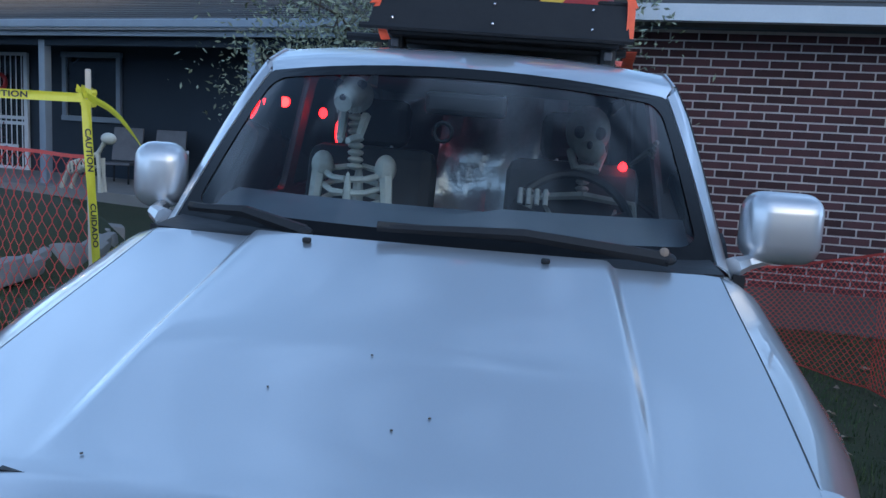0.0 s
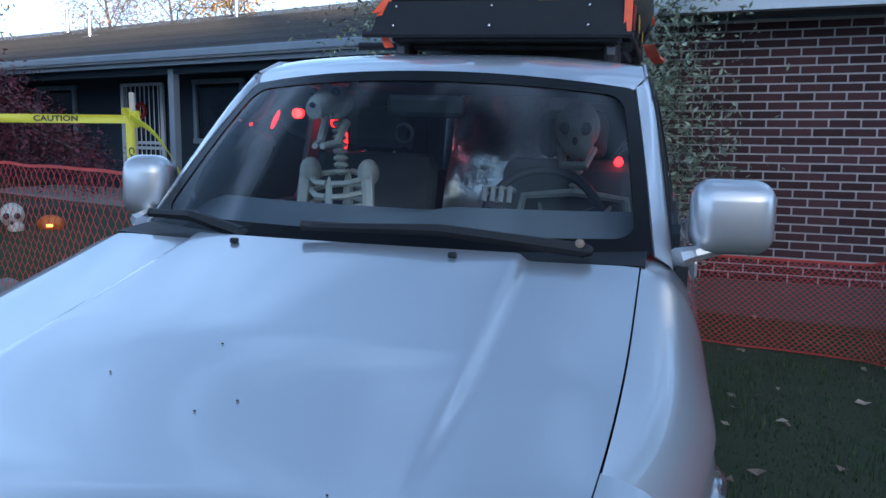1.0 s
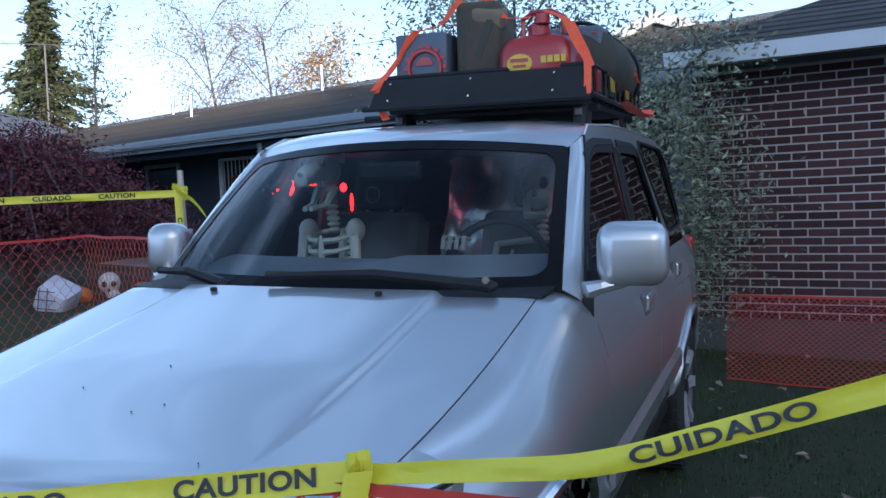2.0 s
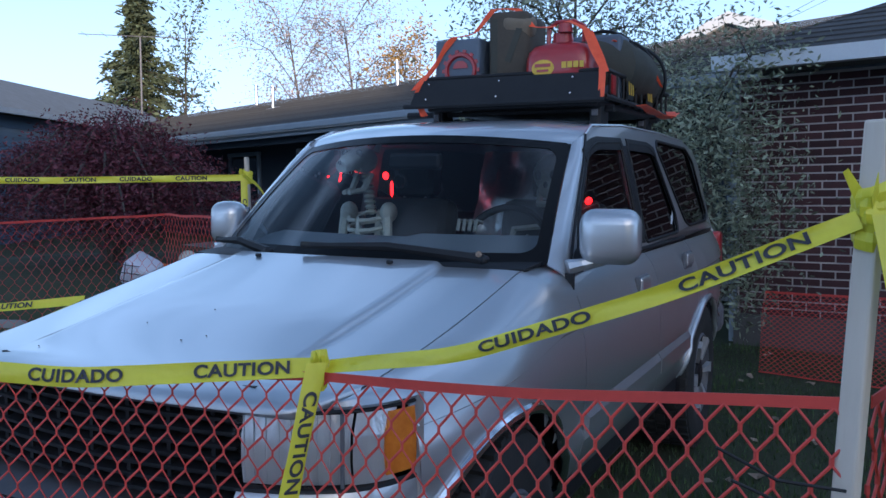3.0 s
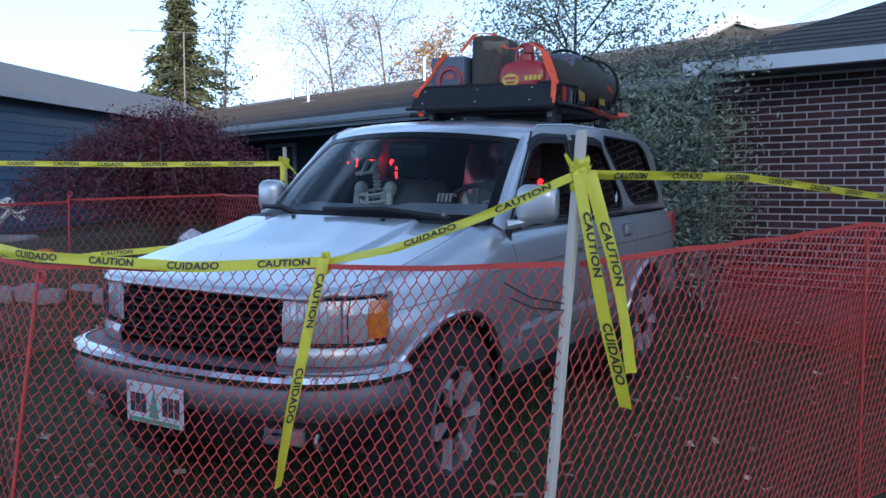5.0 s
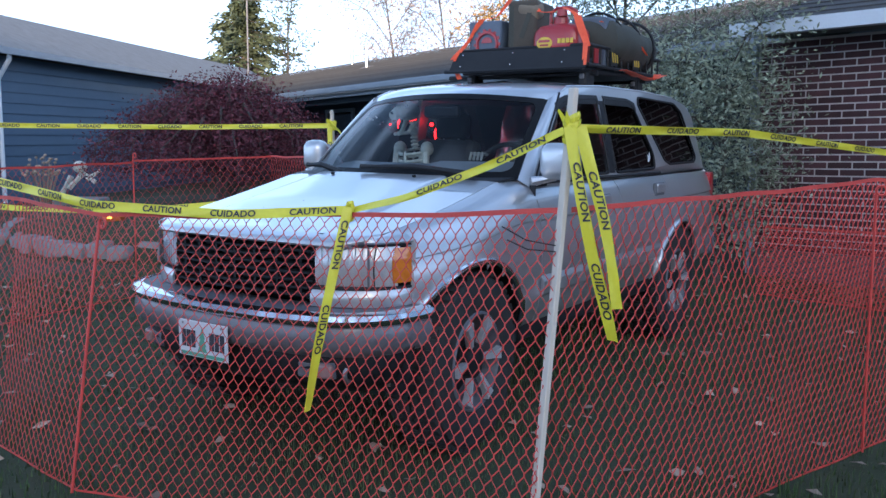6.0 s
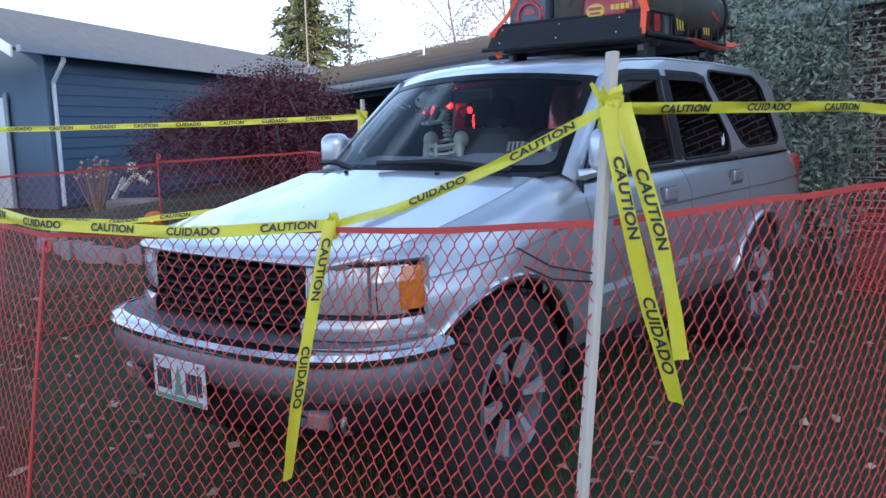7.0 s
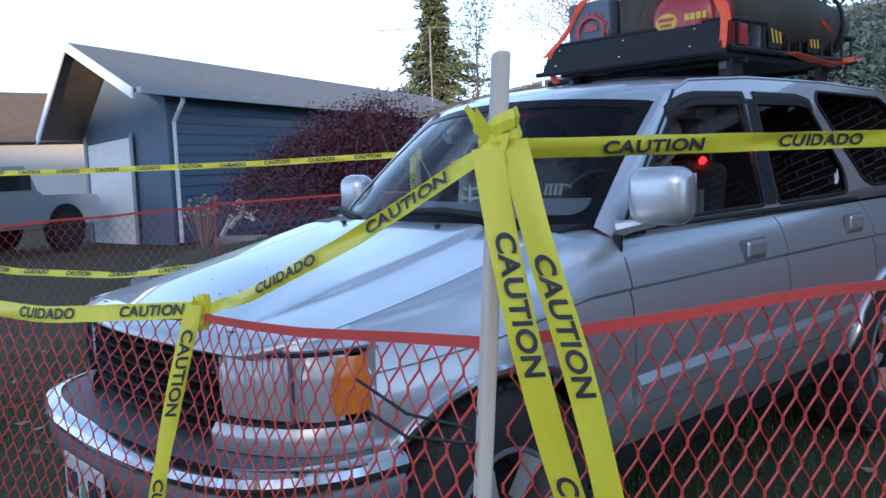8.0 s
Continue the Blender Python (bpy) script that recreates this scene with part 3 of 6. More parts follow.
tree("birch_tree", "thin pale autumn tree with sparse leaves", (-22.3, 32, 0), 10, 6, 0.12, PALELEAF, 5200, 0.075, 31, limbs=14, start=0.3, spread=0.15)
tree("birch_tree", "pale thin autumn tree beyond the roof", (-19.2, 31.7, 0), 9.5, 6, 0.12, PALELEAF, 5200, 0.075, 32, limbs=14, start=0.3, spread=0.15)
tree("autumn_tree", "small tree with yellow brown autumn leaves", (-16.7, 30.6, 0), 7.6, 3.2, 0.1, AUTUMN, 4200, 0.09, 33, limbs=12, start=0.3, spread=0.2)
tree("bare_tree", "nearly bare thin tree beside the conifer", (-28.2, 29.6, 0), 10, 2.6, 0.1, CONIFER, 900, 0.12, 34, limbs=10, start=0.3)


# ---- fence ----
class Line:
    """A polyline walked by its length, with a height at each corner."""
    def __init__(self, pts):
        self.p = [Vector(q) for q in pts]
        self.s = [0.0]
        for a, b in zip(self.p, self.p[1:]):
            self.s.append(self.s[-1] + (b - a).length)

    def at(self, s):
        s = min(max(s, 0.0), self.s[-1])
        for i in range(len(self.p) - 1):
            if s <= self.s[i + 1]:
                f = (s - self.s[i]) / max(1e-6, self.s[i + 1] - self.s[i])
                return self.p[i].lerp(self.p[i + 1], f)
        return self.p[-1].copy()


def net(base, tops, parent, cell=0.043, tall=0.066, strand=0.0023, seed=1):
    """Plastic mesh fencing along base (floor points), its upper edge through tops."""
    lo, hi = Line(base), Line(tops)
    n = int(lo.s[-1] / cell)
    rows = int(1.12 / tall * 2)

    def at(i, v):
        f = i / n
        a, b = lo.at(f * lo.s[-1]), hi.at(f * hi.s[-1])
        p = a.lerp(b, v)
        w = 0.03 * math.sin(v * math.pi) * noise.noise(Vector((f * lo.s[-1] * 1.7, v * 1.3, seed)))
        u = 0.012 * noise.noise(Vector((f * lo.s[-1] * 2.3, v * 3, seed + 9)))
        return p + Vector((w + u, w - u, 0.010 * noise.noise(Vector((f * lo.s[-1] * 3, v * 2, seed + 5)))))

    vs, fs = [], []

    def strut(p, q, r):
        d = (q - p)
        a = d.cross(Vector((0.3, 0.9, 0.2))).normalized() * r
        b = d.cross(a).normalized() * r * 0.6
        k = len(vs)
        vs.extend([p + a, p + b, p - a, p - b, q + a, q + b, q - a, q - b])
        for j in range(4):
            fs.append((k + j, k + (j + 1) % 4, k + 4 + (j + 1) % 4, k + 4 + j))

    pts = {}
    for j in range(rows + 1):
        for i in range(n + 1):
            pts[i, j] = at(i + (0.5 if j % 2 else 0.0), j / rows)
    for j in range(rows):
        for i in range(n):
            if j % 2:
                pair = ((i, i), (i, i + 1))
            else:
                pair = ((i, i), (i + 1, i))
            for a, b in pair:
                p, q = pts[a, j], pts[b, j + 1]
                e = Vector((0, 0, (q.z - p.z) * 0.13))
                strut(p + e, q - e, strand)
        for i in range(n + 1):
            p = pts[i, j]
            h = Vector((0, 0, (pts[i, j + 1].z - p.z) * 0.17))
            strut(p - h if j else p, p + h, strand * 1.5)
    me = bpy.data.meshes.new("netting")
    me.from_pydata(vs, [], fs)
    me.materials.append(NET)
    ob = new("netting", me)
    ob.parent = parent
    tagged(ob, kind="stuff")
    for v, w in ((1.0, 0.016), (0.0, 0.008)):
        row = [at(i, v) for i in range(n + 1)]
        bm = sheet(bmesh.new(), [[p - Vector((0, 0, w * 0.4)) for p in row], [p + Vector((0, 0, w * 0.6)) for p in row]])
        part("border_band", thick(bm, 0.002), NET, parent)


fence = thing("safety_fence", "sagging orange red plastic mesh safety fence round the car", "fence")
FRONT = [(-3.4, 2.2, 0), (-3.2, 0.6, 0), (-2.6, -0.22, 0), (-0.9, -0.36, 0), (-0.45, -0.42, 0), (-0.17, -0.46, 0), (0.8, -0.12, 0), (1.2, -0.12, 0), (1.58, -0.12, 0)]
FTOP = [(-3.4, 2.2, 1.13), (-3.2, 0.6, 1.10), (-2.6, -0.15, 1.09), (-0.9, -0.2, 1.07), (-0.45, -0.3, 1.06), (-0.17, -0.30, 1.05), (0.8, 0.01, 1.085), (1.2, -0.01, 1.108), (1.63, -0.02, 1.148)]
net(FRONT[3:], FTOP[3:], fence, seed=1)
net(FRONT[:4], FTOP[:4], fence, cell=0.062, tall=0.08, strand=0.0022, seed=6)
net([(1.58, -0.12, 0), (2.02, 1.1, 0), (2.25, 1.75, 0), (2.75, 3.2, 0), (2.5, 4.7, 0)], [(1.65, 0.0, 1.148), (1.95, 0.9, 1.165), (2.24, 1.75, 1.19), (2.72, 3.2, 1.14), (2.45, 4.7, 0.85)], fence, seed=2)
net([(-1.55, 2.7, 0), (-3.0, 3.4, 0), (-3.4, 2.2, 0)], [(-1.55, 2.65, 1.2), (-3.0, 3.4, 1.17), (-3.4, 2.2, 1.14)], fence, cell=0.07, tall=0.09, seed=3)
net([(2.5, 4.7, 0), (2.05, 5.3, 0), (0.9, 5.5, 0)], [(2.45, 4.7, 0.85), (2.05, 5.4, 0.62), (0.9, 5.7, 0.58)], fence, seed=4)
for a, b in (((-0.176, -0.474, 0), (-0.174, -0.307, 1.03)), ((2.26, 1.75, 0), (2.24, 1.74, 1.16)), ((-3.4, 2.2, 0), (-3.38, 2.2, 1.2)), ((-2.6, -0.22, 0), (-2.6, -0.16, 1.12))):
    rod = part("fence_rod", T([a, b], 0.006, 8), NET, fence, "thin orange steel rod")
    part("hook", bmesh_ring((b[0] + 0.02, b[1], b[2] - 0.01), 0.02, 0.005, "y", 12, 6), NET, rod)
for pts in ([(1.625, -0.05, 1.048), (1.55, -0.09, 1.062), (1.482, -0.115, 1.10)], [(1.625, -0.05, 1.03), (1.56, -0.10, 1.037), (1.50, -0.115, 1.062)]):
    part("zip_tie", T(pts, 0.0022, 6), BLACKPL, fence, "black cable tie")


def stake(a, b, w, label):
    a, b = Vector(a), Vector(b)
    bm = B((0, 0, 0), (w, w * 0.55, (b - a).length), bevel=0.004)
    m = (b - a).to_track_quat("Z", "Y").to_matrix().to_4x4()
    bmesh.ops.transform(bm, matrix=Matrix.Translation((a + b) / 2) @ m, verts=bm.verts[:])
    return tagged(part("wooden_stake", bm, STAKE, label="", smooth=False), label, "stake")


stake((1.58, -0.10, -0.05), (1.644, 0.003, 1.50), 0.032, "pale pine stake holding tape and fence")
stake((-1.5, 2.62, -0.05), (-1.543, 2.60, 1.555), 0.038, "pale pine stake behind the car with yellow tape")
stake((-4.6, -0.25, -0.05), (-4.6, -0.25, 1.5), 0.035, "pale pine stake with yellow tape")
stake((-6.02, -0.42, -0.05), (-6.02, -0.42, 1.53), 0.035, "pale pine stake with yellow tape")


# ---- caution tape ----
def word_mesh(text):
    cu = bpy.data.curves.new("word", "FONT")
    cu.offset = 0.0011
    cu.body, cu.size, cu.align_x, cu.align_y, cu.space_character = text, 0.037, "CENTER", "CENTER", 1.05
    ob = bpy.data.objects.new("word", cu)
    me = ob.to_mesh()
    vs, fs = [tuple(v.co) for v in me.vertices], [tuple(p.vertices) for p in me.polygons]
    ob.to_mesh_clear()
    bpy.data.objects.remove(ob)
    bpy.data.curves.remove(cu)
    return vs, fs


WORDS = [word_mesh("CAUTION"), word_mesh("CUIDADO")]


def tape(label, pts, width=0.036, words=0.31, first=0.2, name="caution_tape"):
    """A yellow ribbon through pts: (x, y, z, roll), roll 90 stands upright. Printed words follow it."""
    L = Line([p[:3] for p in pts])
    step = 0.02
    n = max(4, int(L.s[-1] / step))
    rolls = [(s, p[3]) for s, p in zip(L.s, pts)]

    def frame_at(s):
        p = sum((L.at(s + d) for d in (-0.05, -0.025, 0, 0.025, 0.05)), Vector()) / 5
        d = (L.at(s + 0.06) - L.at(s - 0.06)).normalized()
        side = d.cross(Vector((0, 0, 1)))
        side = side.normalized() if side.length > 0.45 else Vector((0.8, 0.6, 0))
        up = side.cross(d).normalized()
        r = radians(lerp(rolls, s) + 10 * noise.noise(Vector((s * 3, pts[0][0], 1))))
        return p, d, side * math.cos(r) + up * math.sin(r)

    rows = []
    for i in range(n + 1):
        s = L.s[-1] * i / n
        p, d, u = frame_at(s)
        nn = d.cross(u).normalized()
        curl = 0.004 * math.sin(s * 9)
        rows.append([p + u * width * k + nn * (curl * (1 - 4 * k * k) + 0.003 * noise.noise(Vector((s * 14, k * 3, 2)))) for k in (-0.5, -0.25, 0, 0.25, 0.5)])
    t = part(name, thick(sheet(bmesh.new(), rows), 0.0006), TAPE, smooth=True)
    tagged(t, label, "tape")
    s, k = first, 0
    while s < L.s[-1] - 0.15:
        vs, fs = WORDS[k % 2]
        for side in (-1, 1):
            out = []
            for x, y, _ in [(a * 1.0, b * width / 0.042, 0) for a, b, c in vs]:
                p, d, u = frame_at(s + x * side)
                nn = d.cross(u).normalized()
                sg = s + x * side
                curl = 0.004 * math.sin(sg * 9)
                kk = y / width
                out.append(p + u * y + nn * (curl * (1 - 4 * kk * kk) + 0.0036 * side))
            me = bpy.data.meshes.new("printed_word")
            me.from_pydata(out, [], fs)
            me.materials.append(INK)
            o = new("printed_word", me)
            o.parent = t
        s, k = s + words, k + 1
    return t


KN, KB, KA = (0.80, 0.02, 1.102), (1.64, -0.02, 1.385), (-1.54, 2.59, 1.44)
tape("yellow printed caution tape from stake down to fence", [(*KB, 70), (1.4, -0.04, 1.275, 80), (1.1, -0.05, 1.165, 75), (*KN, 60)], width=0.025, first=0.16, words=0.3)
tape("slack yellow caution tape along the fence", [(*KN, 60), (0.4, -0.16, 1.075, 75), (-0.2, -0.32, 1.09, 85), (-1.2, -0.3, 1.185, 80), (-2.6, -0.28, 1.35, 80), (-4.58, -0.25, 1.44, 85)], first=0.14, words=0.3)
tape("yellow caution tape stretched between stake and brick wall", [(*KB, 60), (1.9, 0.9, 1.382, 75), (2.4, 2.4, 1.275, 85), (3.0, 4.2, 1.21, 80), (3.5, 5.75, 1.20, 85)], width=0.027, first=0.25, words=0.32)
tape("yellow caution tape stretched across the yard", [(*KA, 85), (-2.4, 2.0, 1.42, 85), (-3.4, 1.3, 1.42, 82), (-6.0, -0.4, 1.46, 85)], width=0.036, first=0.3, words=0.3)
tape("hanging loose end of yellow caution tape", [(1.650, -0.035, 1.40, 10), (1.672, -0.035, 1.28, 20), (1.698, -0.03, 1.16, 10), (1.722, 0.0, 1.0, 0), (1.747, 0.03, 0.88, -20), (1.769, 0.06, 0.75, -50)], width=0.037, first=0.2, words=0.3)
tape("hanging loose end of yellow caution tape", [(1.668, -0.012, 1.41, -10), (1.708, -0.015, 1.28, -20), (1.745, 0.0, 1.15, 0), (1.768, 0.025, 1.0, 20), (1.785, 0.04, 0.85, 10)], width=0.036, first=0.24, words=0.3)
tape("hanging loose end of yellow caution tape", [(0.812, -0.005, 1.13, 0), (0.80, -0.05, 0.97, 25), (0.785, -0.09, 0.80, -10), (0.755, -0.12, 0.60, 30), (0.727, -0.14, 0.39, 60)], width=0.034, first=0.15, words=0.3)
tape("hanging loose end of yellow caution tape", [(-1.53, 2.56, 1.45, 10), (-1.50, 2.53, 1.25, 0), (-1.46, 2.5, 1.0, 20), (-1.44, 2.5, 0.75, 30)], width=0.036, first=0.22, words=0.3)
tape("short loose end of yellow caution tape", [(-1.53, 2.56, 1.45, 60), (-1.38, 2.5, 1.40, 60), (-1.25, 2.46, 1.28, 40), (-1.2, 2.44, 1.2, 30)], width=0.036, first=0.3, words=0.3)
tape("slack yellow caution tape beyond the bonnet", [(-0.95, 1.0, 0.98, 60), (-1.5, 0.75, 0.92, 40), (-2.2, 0.5, 0.92, 60), (-3.4, 0.1, 1.0, 80)], first=0.3, words=0.3)
def knot(c, r, h, label):
    """Tape wound round a stake in crumpled turns, with two short tails."""
    t = thing("tape_knot", label, "knot")
    rng = random.Random(int(c[2] * 1000))
    for k in range(5):
        rows = []
        z = c[2] + h * (k / 4 - 0.5)
        tilt, ph = rng.uniform(-0.5, 0.5), rng.uniform(0, 6)
        for i in range(25):
            a = 2 * math.pi * i / 24
            q = r * (1 + 0.15 * math.sin(3 * a + ph) + 0.1 * math.sin(7 * a + k))
            zz = z + tilt * r * math.cos(a + ph)
            rows.append([(c[0] + q * math.cos(a), c[1] + q * math.sin(a) * 0.85, zz - 0.011), (c[0] + q * 1.08 * math.cos(a), c[1] + q * 0.95 * math.sin(a), zz + 0.001), (c[0] + q * 0.96 * math.cos(a), c[1] + q * 0.8 * math.sin(a), zz + 0.012)])
        part("turn", thick(sheet(bmesh.new(), rows), 0.0008), TAPE, t)
    for k in range(3):
        a = rng.uniform(3.4, 6.0)
        d = Vector((math.cos(a), math.sin(a), rng.uniform(0.0, 0.9)))
        rows = [[Vector(c) + d * r * (1 + 0.3 * j) + Vector((0, 0, -0.010 + 0.004 * j * k)), Vector(c) + d * r * (1 + 0.3 * j) + Vector((0.006, 0, 0.010 + 0.003 * j))] for j in range(4)]
        part("tail", thick(sheet(bmesh.new(), rows), 0.0008), TAPE, t)


knot((1.642, 0.0, 1.385), 0.023, 0.055, "crumpled knot of yellow tape wound on the front stake")
knot((0.80, 0.015, 1.10), 0.013, 0.04, "crumpled knot of yellow tape tied to the fence")
knot((-1.54, 2.6, 1.445), 0.025, 0.05, "crumpled knot of yellow tape on the rear stake")


# ---- the parked car; x across, y from nose to tail ----
suv = thing("suv", "silver sport utility vehicle with raised body and tinted rear glass", "car")
suv.matrix_world = pose(0.033, 0, 0) @ Matrix.Diagonal((0.96, 1, 1, 1))
ARCH = [(0.83, 0.39, 0.44), (3.505, 0.39, 0.42)]
PROFILE = [(0.42, 0.735), (0.455, 0.785), (0.50, 0.808), (0.555, 0.822), (0.60, 0.832), (0.625, 0.822), (0.66, 0.826), (0.70, 0.834), (0.74, 0.838), (0.80, 0.838),
           (0.86, 0.836), (0.92, 0.830), (0.956, 0.819), (0.968, 0.829), (1.02, 0.815), (1.06, 0.800), (1.09, 0.782), (1.115, 0.758), (1.135, 0.726), (1.15, 0.682)]


def top_z(y):
    """Height of the shoulder line, a smooth rise over the bonnet."""
    d = min(y, 1.21) - 0.28
    return 0.957 + 0.17 * d + 0.04 * d * d + 0.004 * max(0.0, y - 1.21)


def ease(t):
    t = max(0.0, min(1.0, t))
    return t * t * (3 - 2 * t)


def side_x(y, x):
    base = x
    if y < 0.95:
        x -= 0.125 * ((0.95 - y) / 0.6) ** 2.2 * (0.15 + 0.85 * ease((base - 0.66) / 0.155))
    if y > 3.8:
        x -= 0.075 * ((y - 3.8) / 0.7) ** 2
    for ay, az, ar in ARCH if base > 0.80 else []:
        d = abs(y - ay)
        x += 0.016 * max(0.0, 1 - d / 0.62) ** 1.5
    return x


def side_point(y, k, s):
    z0, x0 = PROFILE[k]
    z = z0 if z0 < 0.74 else 0.74 + (z0 - 0.74) * (top_z(y) - 0.74) / 0.41
    return Vector((s * side_x(y, x0), y, z))


def side_panel(name, y0, y1, k0, k1, s, label="", slant=None):
    """A body panel on side s between two stations, cut round the wheel arches."""
    bm = bmesh.new()
    n = max(2, int((y1 - y0) / 0.028))
    grid = []
    for k in range(k0, k1 + 1):
        row = []
        for i in range(n + 1):
            y = y0 + (y1 - y0) * i / n
            if slant:
                y += slant(PROFILE[k][0]) * (i / n)
            row.append(bm.verts.new(side_point(y, k, s)))
        grid.append(row)
    for A, C in zip(grid, grid[1:]):
        for i in range(n):
            bm.faces.new((A[i], A[i + 1], C[i + 1], C[i]) if s > 0 else (A[i], C[i], C[i + 1], A[i + 1]))
    for ay, az, ar in ARCH:
        for v in bm.verts:
            d = Vector((v.co.y - ay, v.co.z - az))
            if ar - 0.035 < d.length < ar:
                d = d.normalized() * ar
                v.co.y, v.co.z = ay + d.x, az + d.y
        dead = [f for f in bm.faces if math.hypot(f.calc_center_median().y - ay, f.calc_center_median().z - az) < ar - 0.006]
        bmesh.ops.delete(bm, geom=dead, context="FACES")
    bmesh.ops.delete(bm, geom=[v for v in bm.verts if not v.link_faces], context="VERTS")
    thick(bm, 0.004)
    return part(name, bm, PAINT, suv, label, smooth=True)


def window_frame(outline, holes):
    """A flat frame with holes in (y, z), for the upper side of the body."""
    bm = bmesh.new()
    for loop in (outline, *holes):
        vs = [bm.verts.new((0, y, z)) for y, z in loop]
        for i in range(len(vs)):
            bm.edges.new((vs[i], vs[(i + 1) % len(vs)]))
    bmesh.ops.triangle_fill(bm, use_beauty=True, use_dissolve=False, edges=bm.edges[:], normal=(1, 0, 0))
    return bm


def rounded(loop, r=0.035, n=4):
    out = []
    for i, p in enumerate(loop):
        a, b, c = Vector(loop[i - 1]), Vector(p), Vector(loop[(i + 1) % len(loop)])
        ra = min(r, (a - b).length * 0.4, (c - b).length * 0.4)
        u, v = b + (a - b).normalized() * ra, b + (c - b).normalized() * ra
        for k in range(n + 1):
            t = k / n
            out.append(tuple((1 - t) ** 2 * u + 2 * t * (1 - t) * b + t * t * v))
    return out


def up_x(y, z):
    """Half width of the cabin side at height z."""
    x = 0.755 - (z - 1.12) * 0.20 - max(0, z - 1.5) * 0.12
    if y > 3.6:
        x -= 0.05 * ((y - 3.6) / 0.8) ** 2
    return x


W1 = rounded([(1.575, 1.155), (1.655, 1.30), (1.90, 1.535), (2.03, 1.572), (2.40, 1.588), (2.43, 1.16)])
W2 = rounded([(2.53, 1.16), (2.50, 1.590), (2.86, 1.592), (2.96, 1.57), (3.20, 1.26), (3.20, 1.17)])
W3 = rounded([(3.10, 1.628), (3.80, 1.615), (3.93, 1.56), (4.16, 1.23), (4.10, 1.195), (3.50, 1.19), (3.40, 1.22), (3.06, 1.58)])
OUT = [(1.415, 1.10), (1.48, 1.145), (1.56, 1.235), (1.69, 1.375), (1.86, 1.54), (1.93, 1.60), (2.05, 1.642), (2.5, 1.668), (3.2, 1.672), (3.8, 1.655), (4.12, 1.615), (4.25, 1.53), (4.40, 1.14)]


def glass_pane(name, loop, s, material, inset):
    bm = bmesh.new()
    f = bm.faces.new([bm.verts.new((s * (up_x(y, z) - inset), y, z)) for y, z in loop])
    f.normal_update()
    if f.normal.x * s < 0:
        f.normal_flip()
    return part(name, bm, material, suv)


for s in (-1, 1):
    side_panel("front_fender", 0.452, 1.415, 0, 19, s)
    side_panel("fender_tail", 1.408, 1.53, 15, 19, s)
    side_panel("front_door", 1.422, 2.455, 1, 17, s)
    side_panel("rear_door", 2.462, 3.28, 1, 17, s)
    side_panel("quarter_panel", 3.287, 4.45, 0, 17, s)
    part("door_seal", B((s * 0.775, 1.418, 0.80), (0.03, 0.012, 0.66)), BLACKPL, suv)
    part("sill", B((s * 0.70, 2.17, 0.42), (0.16, 2.0, 0.10), bevel=0.02), BLACKPL, suv)
    # cabin side frame, glass and seals
    bm = window_frame(OUT, [W1, W2, W3])
    for v in bm.verts:
        v.co.x = s * up_x(v.co.y, v.co.z)
    for f in bm.faces:
        f.normal_update()
        if f.normal.x * s < 0:
            f.normal_flip()
    thick(bm, 0.02)
    part("cabin_side", bm, PAINT, suv)
    for nm, lp, gm in (("front_door_glass", W1, SIDEGL), ("rear_door_glass", W2, TINTED), ("quarter_glass", W3, TINTED)):
        pane = glass_pane(nm, lp, s, gm, 0.008)
        part("window_seal", T([(s * (up_x(y, z) + 0.001), y, z) for y, z in lp + lp[:1]], 0.008, 6), BLACKPL, pane)
    part("belt_moulding", T([(s * (up_x(y, 1.14) + 0.012), y, 1.14) for y in (1.46, 2.0, 2.6, 3.25)], 0.010, 6), BLACKPL, suv)
    for a, b, lp in ((1.84, 2.42, W1), (2.50, 3.0, W2)):
        rows = []
        for i in range(9):
            y = a + (b - a) * i / 8
            zt = lerp([(1.70, 1.43), (1.86, 1.56), (2.02, 1.60), (2.5, 1.612), (2.9, 1.612), (3.0, 1.59)], y)
            rows.append([(s * (up_x(y, zt) + 0.006), y, zt), (s * (up_x(y, zt) + 0.016), y + 0.006, zt - 0.028), (s * (up_x(y, zt) + 0.020), y + 0.010, zt - 0.052)])
        part("vent_visor", thick(sheet(bmesh.new(), rows), 0.003), BLACKPL, suv, "smoked plastic window visor", smooth=True)
    part("b_pillar_trim", sheet(bmesh.new(), [[(s * (up_x(2.46, z) + 0.003), 2.435, z), (s * (up_x(2.46, z) + 0.003), 2.515, z)] for z in (1.16, 1.35, 1.58)]), BLACKPL, suv)
    part("window_decal", prism(bmesh.new(), [(3.10, 1.20), (3.13, 1.20), (3.15, 1.24), (3.13, 1.28), (3.12, 1.25), (3.10, 1.26), (3.11, 1.23)], "x", s * (up_x(3.12, 1.24) - 0.005), s * (up_x(3.12, 1.24) - 0.003)), WHITE, suv, "small white window decal") if s > 0 else None
    # drip line of the roof
    part("roof_drip", T([(s * (up_x(y, z) - 0.002), y, z) for y, z in OUT[5:10]], 0.007, 6), PAINT, suv)
    # handles
    for hy, hz in ((2.20, 1.015), (3.10, 1.045)):
        h = part("door_handle", B((s * 0.822, hy, hz), (0.035, 0.145, 0.062), bevel=0.012), PAINT, suv, "silver door handle in dark recess")
        part("recess", B((s * 0.818, hy - 0.005, hz - 0.006), (0.024, 0.17, 0.085), bevel=0.01), GREYPL, h)
